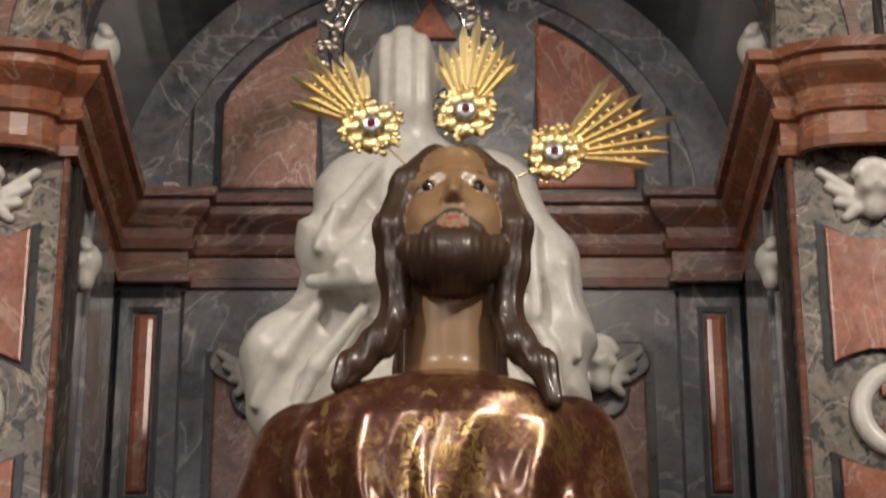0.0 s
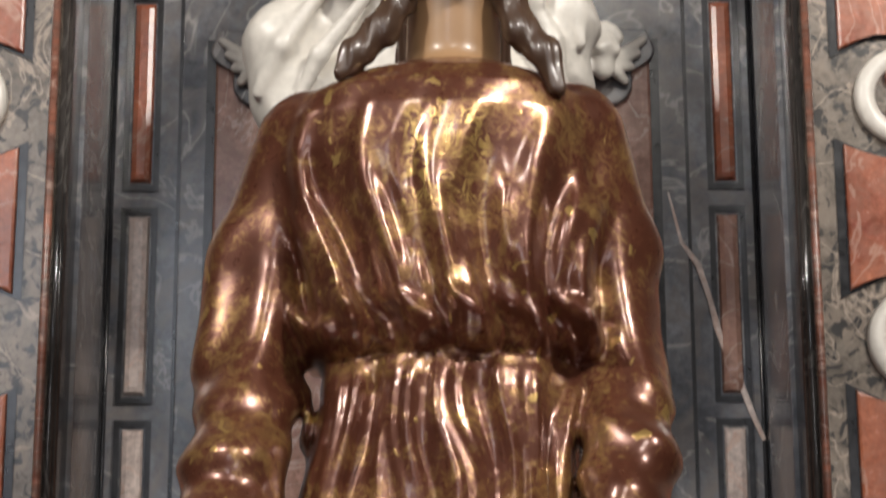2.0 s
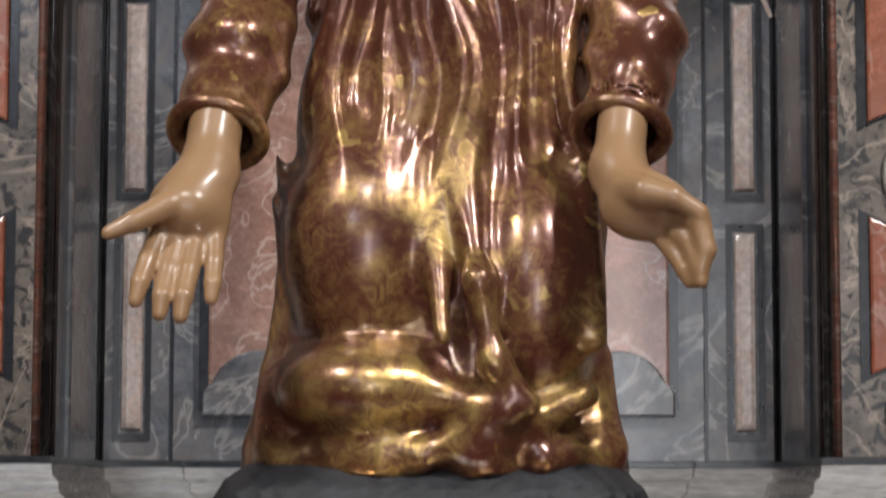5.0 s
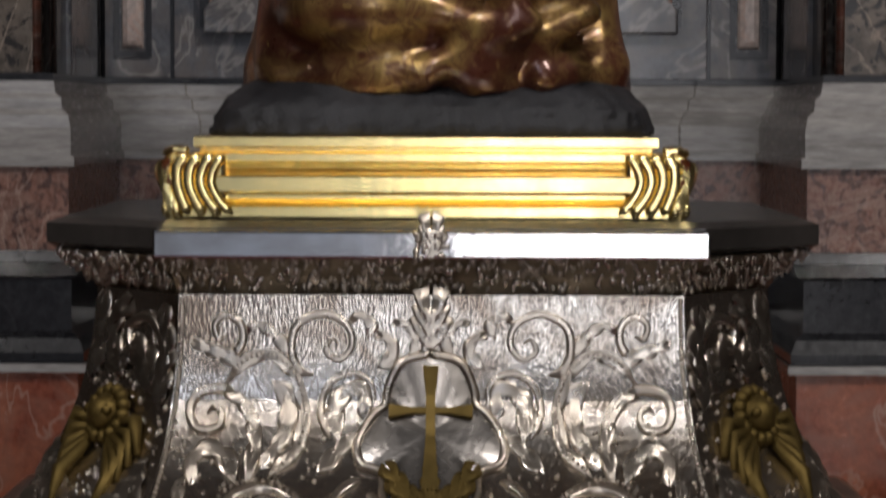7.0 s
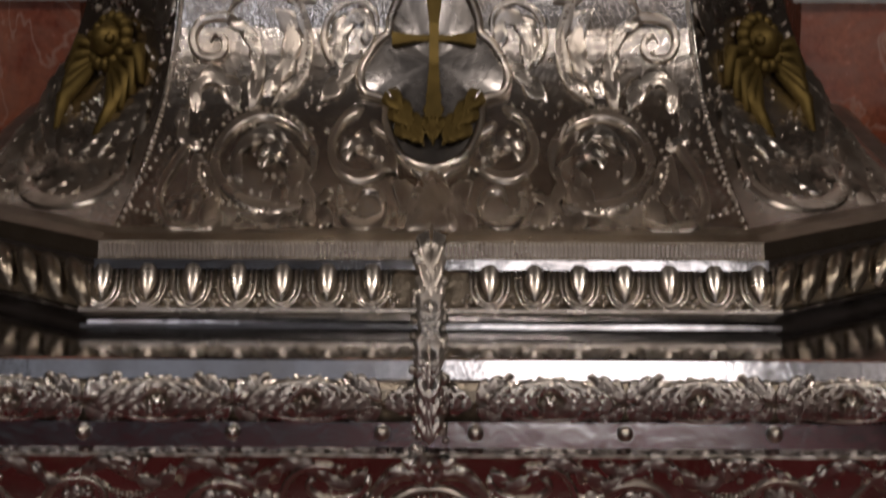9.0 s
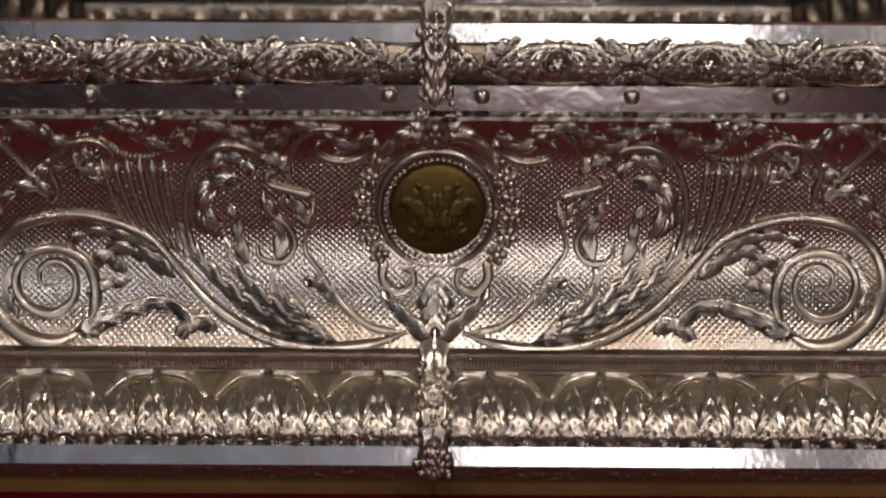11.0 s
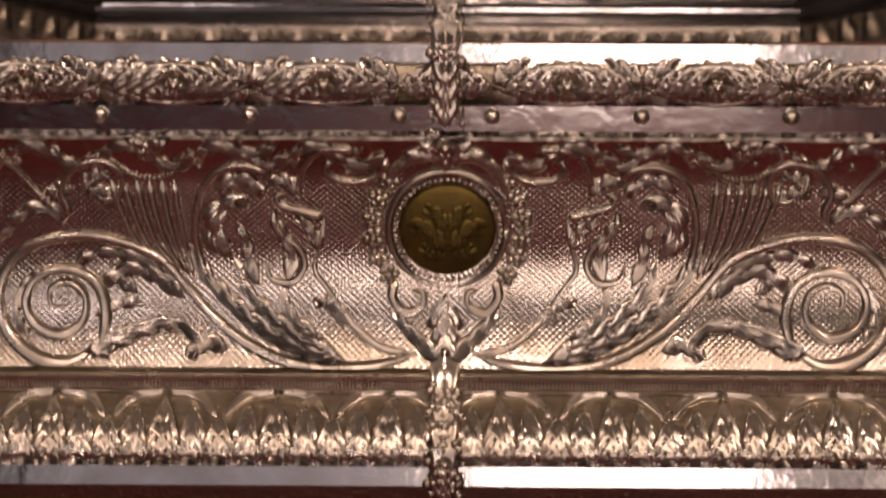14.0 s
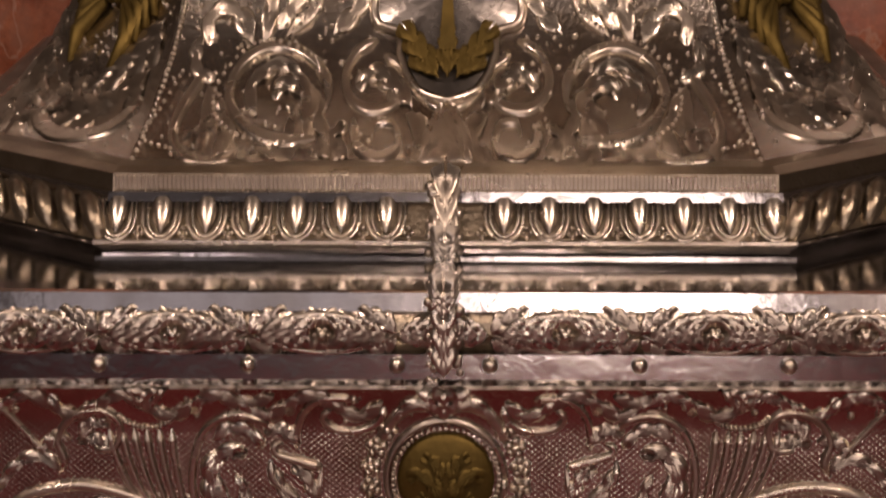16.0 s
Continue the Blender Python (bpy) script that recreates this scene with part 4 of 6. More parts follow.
def hair_field(p):
    q = to_head(p)
    d = ell(q, (0, -0.022, 0.052), (0.079, 0.094, 0.106))
    cut = ell(q, (0, 0.075, 0.036), (0.064, 0.078, 0.112))
    d = np.maximum(d, -cut)
    L = [(-0.012, 2.80, 3.005), (-0.046, 2.765, 2.95), (-0.066, 2.745, 2.875), (-0.062, 2.75, 2.82), (-0.056, 2.75, 2.765), (-0.078, 2.735, 2.72), (-0.112, 2.725, 2.682), (-0.128, 2.715, 2.655)]
    R = [(0.038, 2.80, 3.005), (0.072, 2.765, 2.95), (0.092, 2.745, 2.875), (0.088, 2.75, 2.82), (0.078, 2.75, 2.765), (0.094, 2.735, 2.715), (0.122, 2.72, 2.68), (0.135, 2.705, 2.63)]
    rr = [0.014, 0.019, 0.021, 0.0195, 0.018, 0.020, 0.018, 0.010]
    for pts in (L, R):
        d = smin(d, chain(p, pts, rr, 0.014), 0.024)
    x, y, z = p
    d = smin(d, cap(p, (0.01, 2.88, 2.90), (0.01, 2.95, 2.64), 0.07, 0.08), 0.03)
    strands = np.sin((np.abs(x - 0.012) + 0.35 * (y - 2.75)) * 360 + 1.6 * np.sin(z * 28))
    return d - 0.0015 * strands * np.clip((2.985 - z) / 0.05, 0, 1)


def hand_field(p, s):
    """An open hand, the palm to the front, the fingers hanging."""
    if s < 0:
        pal = chain(p, [(-0.262, 2.60, 2.06), (-0.268, 2.575, 1.995), (-0.285, 2.55, 1.955)], [0.03, 0.03, 0.036], 0.02)
        pal = smin(pal, ell(p, (-0.287, 2.552, 1.945), (0.045, 0.02, 0.05)), 0.015)
        fingers = [([(-0.262, 2.555, 1.985), (-0.305, 2.525, 1.955), (-0.340, 2.505, 1.935), (-0.366, 2.50, 1.922)], [0.02, 0.016, 0.0115, 0.008]),
                   ([(-0.315, 2.545, 1.93), (-0.326, 2.52, 1.895), (-0.332, 2.505, 1.87), (-0.336, 2.50, 1.850)], [0.013, 0.0112, 0.0105, 0.008]),
                   ([(-0.297, 2.545, 1.925), (-0.304, 2.52, 1.885), (-0.308, 2.50, 1.855), (-0.310, 2.497, 1.836)], [0.013, 0.0115, 0.0105, 0.008]),
                   ([(-0.278, 2.545, 1.922), (-0.282, 2.52, 1.885), (-0.285, 2.50, 1.855), (-0.288, 2.497, 1.833)], [0.013, 0.0115, 0.0105, 0.008]),
                   ([(-0.258, 2.55, 1.93), (-0.256, 2.53, 1.895), (-0.256, 2.515, 1.87), (-0.257, 2.51, 1.853)], [0.012, 0.0105, 0.0095, 0.0075])]
    else:
        pal = chain(p, [(0.188, 2.605, 2.06), (0.180, 2.58, 2.0), (0.195, 2.555, 1.965)], [0.028, 0.028, 0.034], 0.02)
        pal = smin(pal, ell(p, (0.212, 2.545, 1.955), (0.046, 0.028, 0.036)), 0.02)
        fingers = [([(0.185, 2.54, 1.975), (0.205, 2.51, 1.968), (0.232, 2.50, 1.962), (0.262, 2.50, 1.945)], [0.02, 0.018, 0.013, 0.010]),
                   ([(0.235, 2.53, 1.95), (0.262, 2.505, 1.935), (0.268, 2.50, 1.905), (0.262, 2.50, 1.885)], [0.013, 0.012, 0.011, 0.009]),
                   ([(0.232, 2.535, 1.938), (0.252, 2.515, 1.915), (0.260, 2.505, 1.89), (0.262, 2.50, 1.872)], [0.013, 0.0115, 0.0105, 0.0085]),
                   ([(0.222, 2.545, 1.928), (0.238, 2.53, 1.905), (0.247, 2.515, 1.885), (0.252, 2.51, 1.872)], [0.012, 0.011, 0.010, 0.008])]
    d = pal
    for pts, r in fingers:
        d = smin(d, chain(p, pts, r, 0.003), 0.0045)
    return d


def carve(lo, hi, step, fields, pick=None):
    """One closed surface round several fields; each face takes the material of the field that lies nearest."""
    p = grid(lo, hi, step)
    vals = [f(p) for f, m in fields]
    total = vals[0]
    for v in vals[1:]:
        total = np.minimum(total, v)
    total[[0, -1]] = total[:, [0, -1]] = total[:, :, [0, -1]] = 0.01
    v, q = nets(total, lo, step)
    c = v[q].mean(1).T
    near = np.argmin(np.stack([f(c) for f, m in fields]), 0)
    m = np.array([m for f, m in fields])[near]
    if pick:
        m = pick(c, m)
    return v, q, m


pieces = [carve((-0.36, 2.55, 1.655), (0.31, 3.08, 2.70), 0.005, [(body_field, 0)]),
          carve((-0.2, 2.62, 2.58), (0.2, 3.05, 3.06), 0.0036, [(face_field, 1), (neck_field, 1), (hair_field, 2), (brow_field, 2), (beard_field, 3), (lip_field, 4), (eye_field, 5), (iris_field, 6)]),
          carve((-0.385, 2.47, 1.815), (-0.2, 2.68, 2.12), 0.0036, [(lambda p: hand_field(p, -1), 1)]),
          carve((0.12, 2.47, 1.845), (0.30, 2.68, 2.12), 0.0036, [(lambda p: hand_field(p, 1), 1)])]
figure = new("statue", raw_mesh("statue", pieces, [ROBE, SKIN, HAIR, BEARD, LIP, EYE_WHITE, IRIS]))
tagged(figure, "polychrome kneeling wooden statue in a brown-red gilded robe", "statue")


def rock_field(p):
    x, y, z = p
    a = np.interp(z, [1.618, 1.63, 1.65, 1.668, 1.69], [0.252, 0.251, 0.245, 0.228, 0.20])
    b = a - 0.055
    r = (np.abs((x + 0.024) / a) ** 6 + np.abs((y - 2.80) / b) ** 6) ** (1 / 6)
    d = (r - 1) * b
    d = d - 0.0025 * np.sin(x * 130 + 3 * np.sin(z * 90)) * np.sin(z * 170 + 2 * np.sin(x * 70)) - 0.0015 * np.sin(x * 310 + y * 280)
    return np.maximum(d, np.maximum(1.619 - z, z - 1.682))


rock = new("rock_base", raw_mesh("rock_base", [carve((-0.29, 2.58, 1.61), (0.25, 3.05, 1.70), 0.006, [(rock_field, 0)])], [ROCK]))
tagged(rock, "dark rough rock-like base beneath the kneeling statue", "base")
# ---- ornament ----
BZ = [b[0] for b in BODY][::-1]


def body_y(z, col):
    return float(np.interp(z, BZ, [b[col] for b in BODY][::-1]))


def on_front(x, z, o=0.0):
    """A place on the upper body's front, o proud of it."""
    k = (body_y(z + 0.004, 2) - body_y(z - 0.004, 2)) / 0.008
    n = 1 / math.hypot(1, k)
    return Vector((X0 + x, body_y(z, 2) - o * n, z + o * n * k))


def on_side(s, k, z, o=0.0):
    """A place on the upper body's slanted side, k from its front to its rear edge."""
    hf, yf, hs, yc = [body_y(z, c) for c in (1, 2, 3, 4)]
    n = Vector((s * (yc - yf), -(hs - hf), 0)).normalized()
    return Vector((X0 + s * (hf + (hs - hf) * k), yf + (yc - yf) * k, z)) + n * o


def on_hollow(x, z, o=0.0):
    z = min(1.01, max(0.801, z))
    return Vector((X0 + x, lower_y(z) - o, z))


def on_torus(x, z, o=0.0):
    """A place on the leafy round moulding of the base."""
    return Vector((X0 + x, 2.054 + 8.0 * (z - 1.062) ** 2 - o, z))


def on_leaf_band(x, z, o=0.0):
    """A place on the bulging band near the base's foot."""
    y = float(np.interp(z, [0.737, 0.745, 0.76, 0.775, 0.782, 0.80], [1.945, 1.94, 1.952, 1.98, 1.996, 2.0]))
    return Vector((X0 + x, y - o * 0.8, z + o * 0.5))


def on_egg_moulding(x, v, o=0.0):
    """A place on the slanting moulding of the upper foot; v runs from its top (0) to its lower edge (1)."""
    return Vector((X0 + x, 2.210 - 0.035 * v - 0.675 * o, 1.148 - 0.032 * v + 0.738 * o))


def smooth_line(pts, n=5):
    """A curve through points (x, z)."""
    out = []
    p = [Vector(q) for q in pts]
    for i in range(len(p) - 1):
        a, b, c, d = p[max(i - 1, 0)], p[i], p[i + 1], p[min(i + 2, len(p) - 1)]
        for k in range(n):
            t = k / n
            v = 0.5 * (2 * b + (c - a) * t + (2 * a - 5 * b + 4 * c - d) * t * t + (3 * b - a - 3 * c + d) * t ** 3)
            out.append((v.x, v.y))
    return out + [tuple(p[-1])]


def knob_into(bm, at, r, squash=0.7):
    bmesh.ops.create_icosphere(bm, subdivisions=1, radius=1, matrix=Matrix.Translation(at) @ Matrix.Diagonal((r, r * squash, r, 1)))


def relief(name, place, s, put, pts, w0, w1, h, lobes=0, side=0, material=None):
    """Beaten relief along a curve of (x, z): a rolled stem, or with lobes an acanthus leaf with ribs and scalloped edges."""
    w0, w1, h = (w0 * 1.45, w1 * 1.6, h * 1.15) if lobes else (w0 * 1.35, w1 * 1.35, h * 1.1)
    lobes = (lobes + 2) // 2 if lobes else 0
    line = [Vector(p) for p in smooth_line(pts, 8)]
    far = [0.0]
    for a, b in zip(line, line[1:]):
        far.append(far[-1] + (b - a).length)
    total = far[-1]
    n = max(10, min(90, int(total / 0.0022)))
    if lobes:
        n = max(n, lobes * 5)
    xs, zs = np.interp(np.linspace(0, total, n + 1), far, [p.x for p in line]), np.interp(np.linspace(0, total, n + 1), far, [p.y for p in line])
    us = (-1, -0.84, -0.67, -0.5, -0.33, -0.16, 0, 0.16, 0.33, 0.5, 0.67, 0.84, 1) if lobes else (-1, -0.7, -0.35, 0, 0.35, 0.7, 1)
    bm = bmesh.new()
    rows = []
    for i in range(n + 1):
        t = i / n
        a, b = max(i - 1, 0), min(i + 1, n)
        d = Vector((xs[b] - xs[a], zs[b] - zs[a]))
        d = d.normalized() if d.length > 1e-7 else Vector((1, 0))
        nrm = Vector((-d.y, d.x))
        w = w0 + (w1 - w0) * t
        ends = min(1, 0.35 + t / 0.1) * min(1, 0.25 + (1 - t) / 0.12)
        k = abs(math.sin(math.pi * lobes * t)) ** 0.7 if lobes else 1
        ring = []
        for u in us:
            if lobes:
                open_ = side == 0 or side * u > 0
                edge = (0.6 + 0.6 * k) if open_ else 0.5
                wide_ = w * ends * edge
                rake = 1.5 * w * u * u * (1 if open_ else 0.2)
                flute = 0.27 * math.cos(6 * math.pi * u) + 0.16 * math.cos(2 * math.pi * lobes * t + math.pi - 1.5 * abs(u)) * abs(u)
                o = h * ends * ((1 - abs(u) ** 2.5) * 0.75 + flute * (1 - u ** 6)) - (0.0015 if abs(u) == 1 else 0)
            else:
                wide_, rake = w * ends, 0.0
                o = h * ends * math.sqrt(max(0.0, 1 - u * u)) * (1 - 0.22 * math.exp(-(u / 0.3) ** 2)) - (0.0015 if abs(u) == 1 else 0)
            q = Vector((xs[i], zs[i])) + nrm * (u * wide_) + d * rake
            ring.append(bm.verts.new(place(s * q.x, q.y, o)))
        rows.append(ring)
    for a, b in zip(rows, rows[1:]):
        for j in range(len(us) - 1):
            bm.faces.new((a[j], a[j + 1], b[j + 1], b[j]))
    ob = part(name, bm, material or SILVER, put, "", True)
    ob.matrix_parent_inverse = Matrix.Translation(-Vector(put.location))
    return ob


# scrolls and leaves on the front of the pedestal
for s in (-1, 1):
    relief("scroll", on_front, s, upper, [(0.124, 1.369), (0.139, 1.373), (0.148, 1.394), (0.142, 1.421), (0.115, 1.433), (0.09, 1.422), (0.084, 1.4), (0.097, 1.385), (0.111, 1.393), (0.106, 1.406), (0.097, 1.401)], 0.0043, 0.0025, 0.006, 0, 0)
    relief("acanthus_leaf", on_front, s, upper, [(0.215, 1.36), (0.199, 1.382), (0.172, 1.391), (0.148, 1.375), (0.135, 1.347), (0.132, 1.319), (0.14, 1.291), (0.161, 1.272)], 0.0081, 0.0056, 0.008, 9, 1)
    relief("acanthus_leaf", on_front, s, upper, [(0.169, 1.364), (0.154, 1.347), (0.151, 1.319), (0.161, 1.297), (0.174, 1.281)], 0.0093, 0.0037, 0.006, 6, 0)
    relief("acanthus_leaf", on_front, s, upper, [(0.191, 1.263), (0.183, 1.286), (0.183, 1.31), (0.192, 1.335), (0.209, 1.351)], 0.0087, 0.0062, 0.008, 6, -1)
    relief("scroll", on_front, s, upper, [(0.208, 1.351), (0.225, 1.354), (0.246, 1.348), (0.254, 1.329), (0.244, 1.313), (0.224, 1.314), (0.22, 1.328), (0.229, 1.335), (0.236, 1.328)], 0.0050, 0.0025, 0.007, 0, 0)
    relief("acanthus_leaf", on_front, s, upper, [(0.201, 1.261), (0.213, 1.283), (0.229, 1.293), (0.245, 1.286), (0.247, 1.269)], 0.0081, 0.0043, 0.006, 5, 0)
    relief("scroll", on_front, s, upper, [(0.21, 1.387), (0.2, 1.403), (0.202, 1.422), (0.216, 1.431), (0.229, 1.422), (0.225, 1.407), (0.215, 1.41)], 0.0043, 0.0025, 0.005, 0, 0)
    relief("acanthus_leaf", on_front, s, upper, [(0.199, 1.375), (0.214, 1.387), (0.232, 1.394), (0.251, 1.402)], 0.0068, 0.0031, 0.005, 4, 0)
    relief("acanthus_leaf", on_front, s, upper, [(0.15, 1.387), (0.163, 1.407), (0.182, 1.42), (0.196, 1.414)], 0.0056, 0.0025, 0.005, 4, 0)
    relief("acanthus_leaf", on_front, s, upper, [(0.068, 1.405), (0.064, 1.419), (0.073, 1.43), (0.084, 1.426)], 0.0056, 0.0025, 0.005, 3, 0)
    relief("acanthus_leaf", on_front, s, upper, [(0.058, 1.374), (0.043, 1.387), (0.044, 1.403), (0.056, 1.411)], 0.0068, 0.0031, 0.006, 4, 0)
    relief("acanthus_leaf", on_front, s, upper, [(0.024, 1.387), (0.016, 1.403), (0.024, 1.419), (0.038, 1.424)], 0.0056, 0.0025, 0.005, 4, 0)
    relief("scroll", on_front, s, upper, [(0.105, 1.305), (0.116, 1.33), (0.108, 1.358), (0.084, 1.371), (0.063, 1.358), (0.061, 1.333)], 0.0037, 0.0025, 0.005, 0, 0)
    relief("acanthus_leaf", on_front, s, upper, [(0.096, 1.3), (0.101, 1.324), (0.092, 1.347), (0.073, 1.352), (0.07, 1.33)], 0.0093, 0.0043, 0.006, 6, 0)
    relief("acanthus_leaf", on_front, s, upper, [(0.119, 1.271), (0.102, 1.286), (0.084, 1.303), (0.067, 1.308)], 0.0074, 0.0031, 0.005, 5, 0)
    relief("scroll", on_front, s, upper, [(0.12, 1.213), (0.124, 1.234), (0.144, 1.252), (0.171, 1.26), (0.197, 1.254), (0.214, 1.24), (0.221, 1.219), (0.21, 1.202), (0.189, 1.191), (0.16, 1.186), (0.13, 1.189)], 0.0043, 0.0037, 0.006, 0, 0)
    relief("acanthus_leaf", on_front, s, upper, [(0.191, 1.204), (0.201, 1.22), (0.192, 1.236), (0.17, 1.246), (0.149, 1.236)], 0.0081, 0.0050, 0.006, 6, 1)
    relief("acanthus_leaf", on_front, s, upper, [(0.163, 1.187), (0.148, 1.199), (0.141, 1.214), (0.154, 1.227), (0.171, 1.225)], 0.0099, 0.0043, 0.006, 6, 0)
    relief("scroll", on_front, s, upper, [(0.248, 1.236), (0.265, 1.213), (0.272, 1.191), (0.257, 1.177), (0.229, 1.173), (0.208, 1.178), (0.214, 1.187)], 0.0043, 0.0025, 0.006, 0, 0)
    relief("acanthus_leaf", on_front, s, upper, [(0.243, 1.227), (0.237, 1.209), (0.242, 1.193), (0.258, 1.187)], 0.0087, 0.0037, 0.005, 6, 0)
    relief("acanthus_leaf", on_front, s, upper, [(0.229, 1.175), (0.219, 1.189), (0.228, 1.205)], 0.0068, 0.0031, 0.005, 4, 0)
    relief("scroll", on_front, s, upper, [(0.072, 1.266), (0.092, 1.256), (0.104, 1.236), (0.098, 1.218), (0.081, 1.209), (0.057, 1.211), (0.041, 1.223)], 0.0037, 0.0031, 0.005, 0, 0)
    relief("acanthus_leaf", on_front, s, upper, [(0.035, 1.21), (0.053, 1.227), (0.071, 1.236), (0.087, 1.231)], 0.0087, 0.0043, 0.006, 6, 0)
    relief("scroll", on_front, s, upper, [(0.065, 1.253), (0.045, 1.241), (0.033, 1.225), (0.015, 1.213), (0.002, 1.21)], 0.0037, 0.0031, 0.005, 0, 0)
    relief("scroll", on_front, s, upper, [(0.093, 1.202), (0.088, 1.183), (0.067, 1.176), (0.048, 1.183), (0.053, 1.197), (0.069, 1.199), (0.074, 1.19)], 0.0037, 0.0019, 0.005, 0, 0)
    relief("acanthus_leaf", on_front, s, upper, [(0.095, 1.176), (0.113, 1.186), (0.103, 1.197)], 0.0056, 0.0025, 0.005, 4, 0)
    relief("acanthus_leaf", on_front, s, upper, [(0.133, 1.176), (0.121, 1.186), (0.128, 1.201), (0.124, 1.214)], 0.0062, 0.0025, 0.005, 5, 0)
    relief("acanthus_leaf", on_front, s, upper, [(0.199, 1.175), (0.177, 1.176), (0.15, 1.179), (0.122, 1.176)], 0.0056, 0.0031, 0.004, 7, 0)
    relief("acanthus_leaf", on_front, s, upper, [(0.041, 1.205), (0.026, 1.194), (0.028, 1.182), (0.04, 1.176)], 0.0068, 0.0031, 0.005, 5, 0)
    relief("acanthus_leaf", on_front, s, upper, [(0.009, 1.176), (0.011, 1.19), (0.01, 1.204)], 0.0056, 0.0025, 0.005, 5, 0)
    relief("acanthus_leaf", on_front, s, upper, [(0.254, 1.27), (0.259, 1.255), (0.255, 1.24), (0.241, 1.234)], 0.0056, 0.0025, 0.004, 4, 0)
for s in (-1, 1):
    # slanted sides: leaves and scrolls round a gilt winged head
    flank = lambda x, z, o=0.0: on_side(s, x / 0.16, z, o)
    for name, pts, w, h, lobes in (
            ("scroll", [(0.15, 1.36), (0.1, 1.39), (0.3, 1.425), (0.55, 1.415), (0.5, 1.39), (0.35, 1.395)], 0.006, 0.006, 0),
            ("acanthus_leaf", [(0.2, 1.345), (0.3, 1.37), (0.45, 1.385), (0.62, 1.37)], 0.014, 0.007, 5),
            ("acanthus_leaf", [(0.55, 1.36), (0.7, 1.385), (0.72, 1.415), (0.6, 1.435)], 0.013, 0.007, 5),
            ("acanthus_leaf", [(0.9, 1.35), (0.88, 1.38), (0.86, 1.41), (0.9, 1.44)], 0.012, 0.006, 5),
            ("acanthus_leaf", [(0.1, 1.33), (0.12, 1.36), (0.1, 1.39), (0.15, 1.43)], 0.012, 0.006, 6),
            ("acanthus_leaf", [(0.1, 1.285), (0.2, 1.255), (0.38, 1.235), (0.6, 1.235)], 0.014, 0.007, 8),
            ("acanthus_leaf", [(0.95, 1.30), (0.9, 1.265), (0.75, 1.24), (0.55, 1.225)], 0.013, 0.007, 7),
            ("acanthus_leaf", [(0.1, 1.24), (0.2, 1.215), (0.4, 1.2), (0.62, 1.205)], 0.012, 0.007, 8),
            ("scroll", [(0.08, 1.215), (0.2, 1.192), (0.45, 1.182), (0.66, 1.19), (0.6, 1.205)], 0.005, 0.006, 0),
            ("acanthus_leaf", [(0.95, 1.25), (0.9, 1.222), (0.82, 1.2), (0.7, 1.185)], 0.012, 0.007, 7),
            ("acanthus_leaf", [(0.95, 1.21), (0.92, 1.195), (0.84, 1.182)], 0.01, 0.005, 4)):
        relief(name, flank, 1, upper, [(0.16 * k, z) for k, z in pts], w, w * 0.6, h, lobes)
    bm = bmesh.new()
    knob_into(bm, on_side(s, 0.56, 1.322, 0.012), 0.024, 0.9)
    for q in (-1, 1):
        knob_into(bm, on_side(s, 0.56 + q * 0.09, 1.327, 0.024), 0.007)
        for i in range(5):
            tube_into(bm, [on_side(s, 0.56 + q * 0.10, 1.312 - 0.005 * i, 0.008), on_side(s, 0.56 + q * (0.30 - 0.02 * i), 1.318 - 0.014 * i, 0.009), on_side(s, 0.56 + q * (0.36 - 0.05 * i), 1.285 - 0.013 * i, 0.003)], [0.006, 0.009, 0.004], 6)
    for i in range(14):
        knob_into(bm, on_side(s, 0.56 + 0.16 * math.cos(i * 0.45), 1.322 + 0.024 * math.sin(i * 0.45), 0.01), 0.009)
    on_upper("winged_head", bm, MEDALGOLD, "old gilt winged head in relief", True)
    # beaded upright edges of the front
    bm = bmesh.new()
    for i in range(60):
        z = 1.176 + (1.448 - 1.176) * i / 59
        knob_into(bm, Vector((X0 + s * (body_y(z, 1) - 0.004), body_y(z, 2), z)), 0.0034)
    tagged(on_upper("beaded_edge", bm, SILVER, smooth=True), kind="stuff")
for s in (-1, 1):
    for line in ([(0.215, 1.36), (0.199, 1.382), (0.172, 1.391), (0.148, 1.375), (0.135, 1.347), (0.132, 1.319), (0.14, 1.291), (0.161, 1.272)],
                 [(0.13, 1.235), (0.14, 1.25), (0.18, 1.262), (0.21, 1.252), (0.235, 1.22), (0.228, 1.198), (0.2, 1.185), (0.16, 1.182)],
                 [(0.27, 1.235), (0.288, 1.205), (0.3, 1.185), (0.27, 1.178)]):
        bm = bmesh.new()
        for x, z in smooth_line(line, 5):
            knob_into(bm, on_front(s * x, z, 0.008), 0.0026)
        tagged(on_upper("pearling", bm, SILVER, smooth=True), kind="stuff")
# palmettes on the middle line
relief("palmette", on_front, 1, upper, [(0.0, 1.392), (0.0, 1.41), (0.0, 1.438)], 0.016, 0.010, 0.008, 4)
relief("palmette", on_front, 1, upper, [(0.0, 1.216), (0.0, 1.198), (0.0, 1.178)], 0.018, 0.022, 0.007, 4)

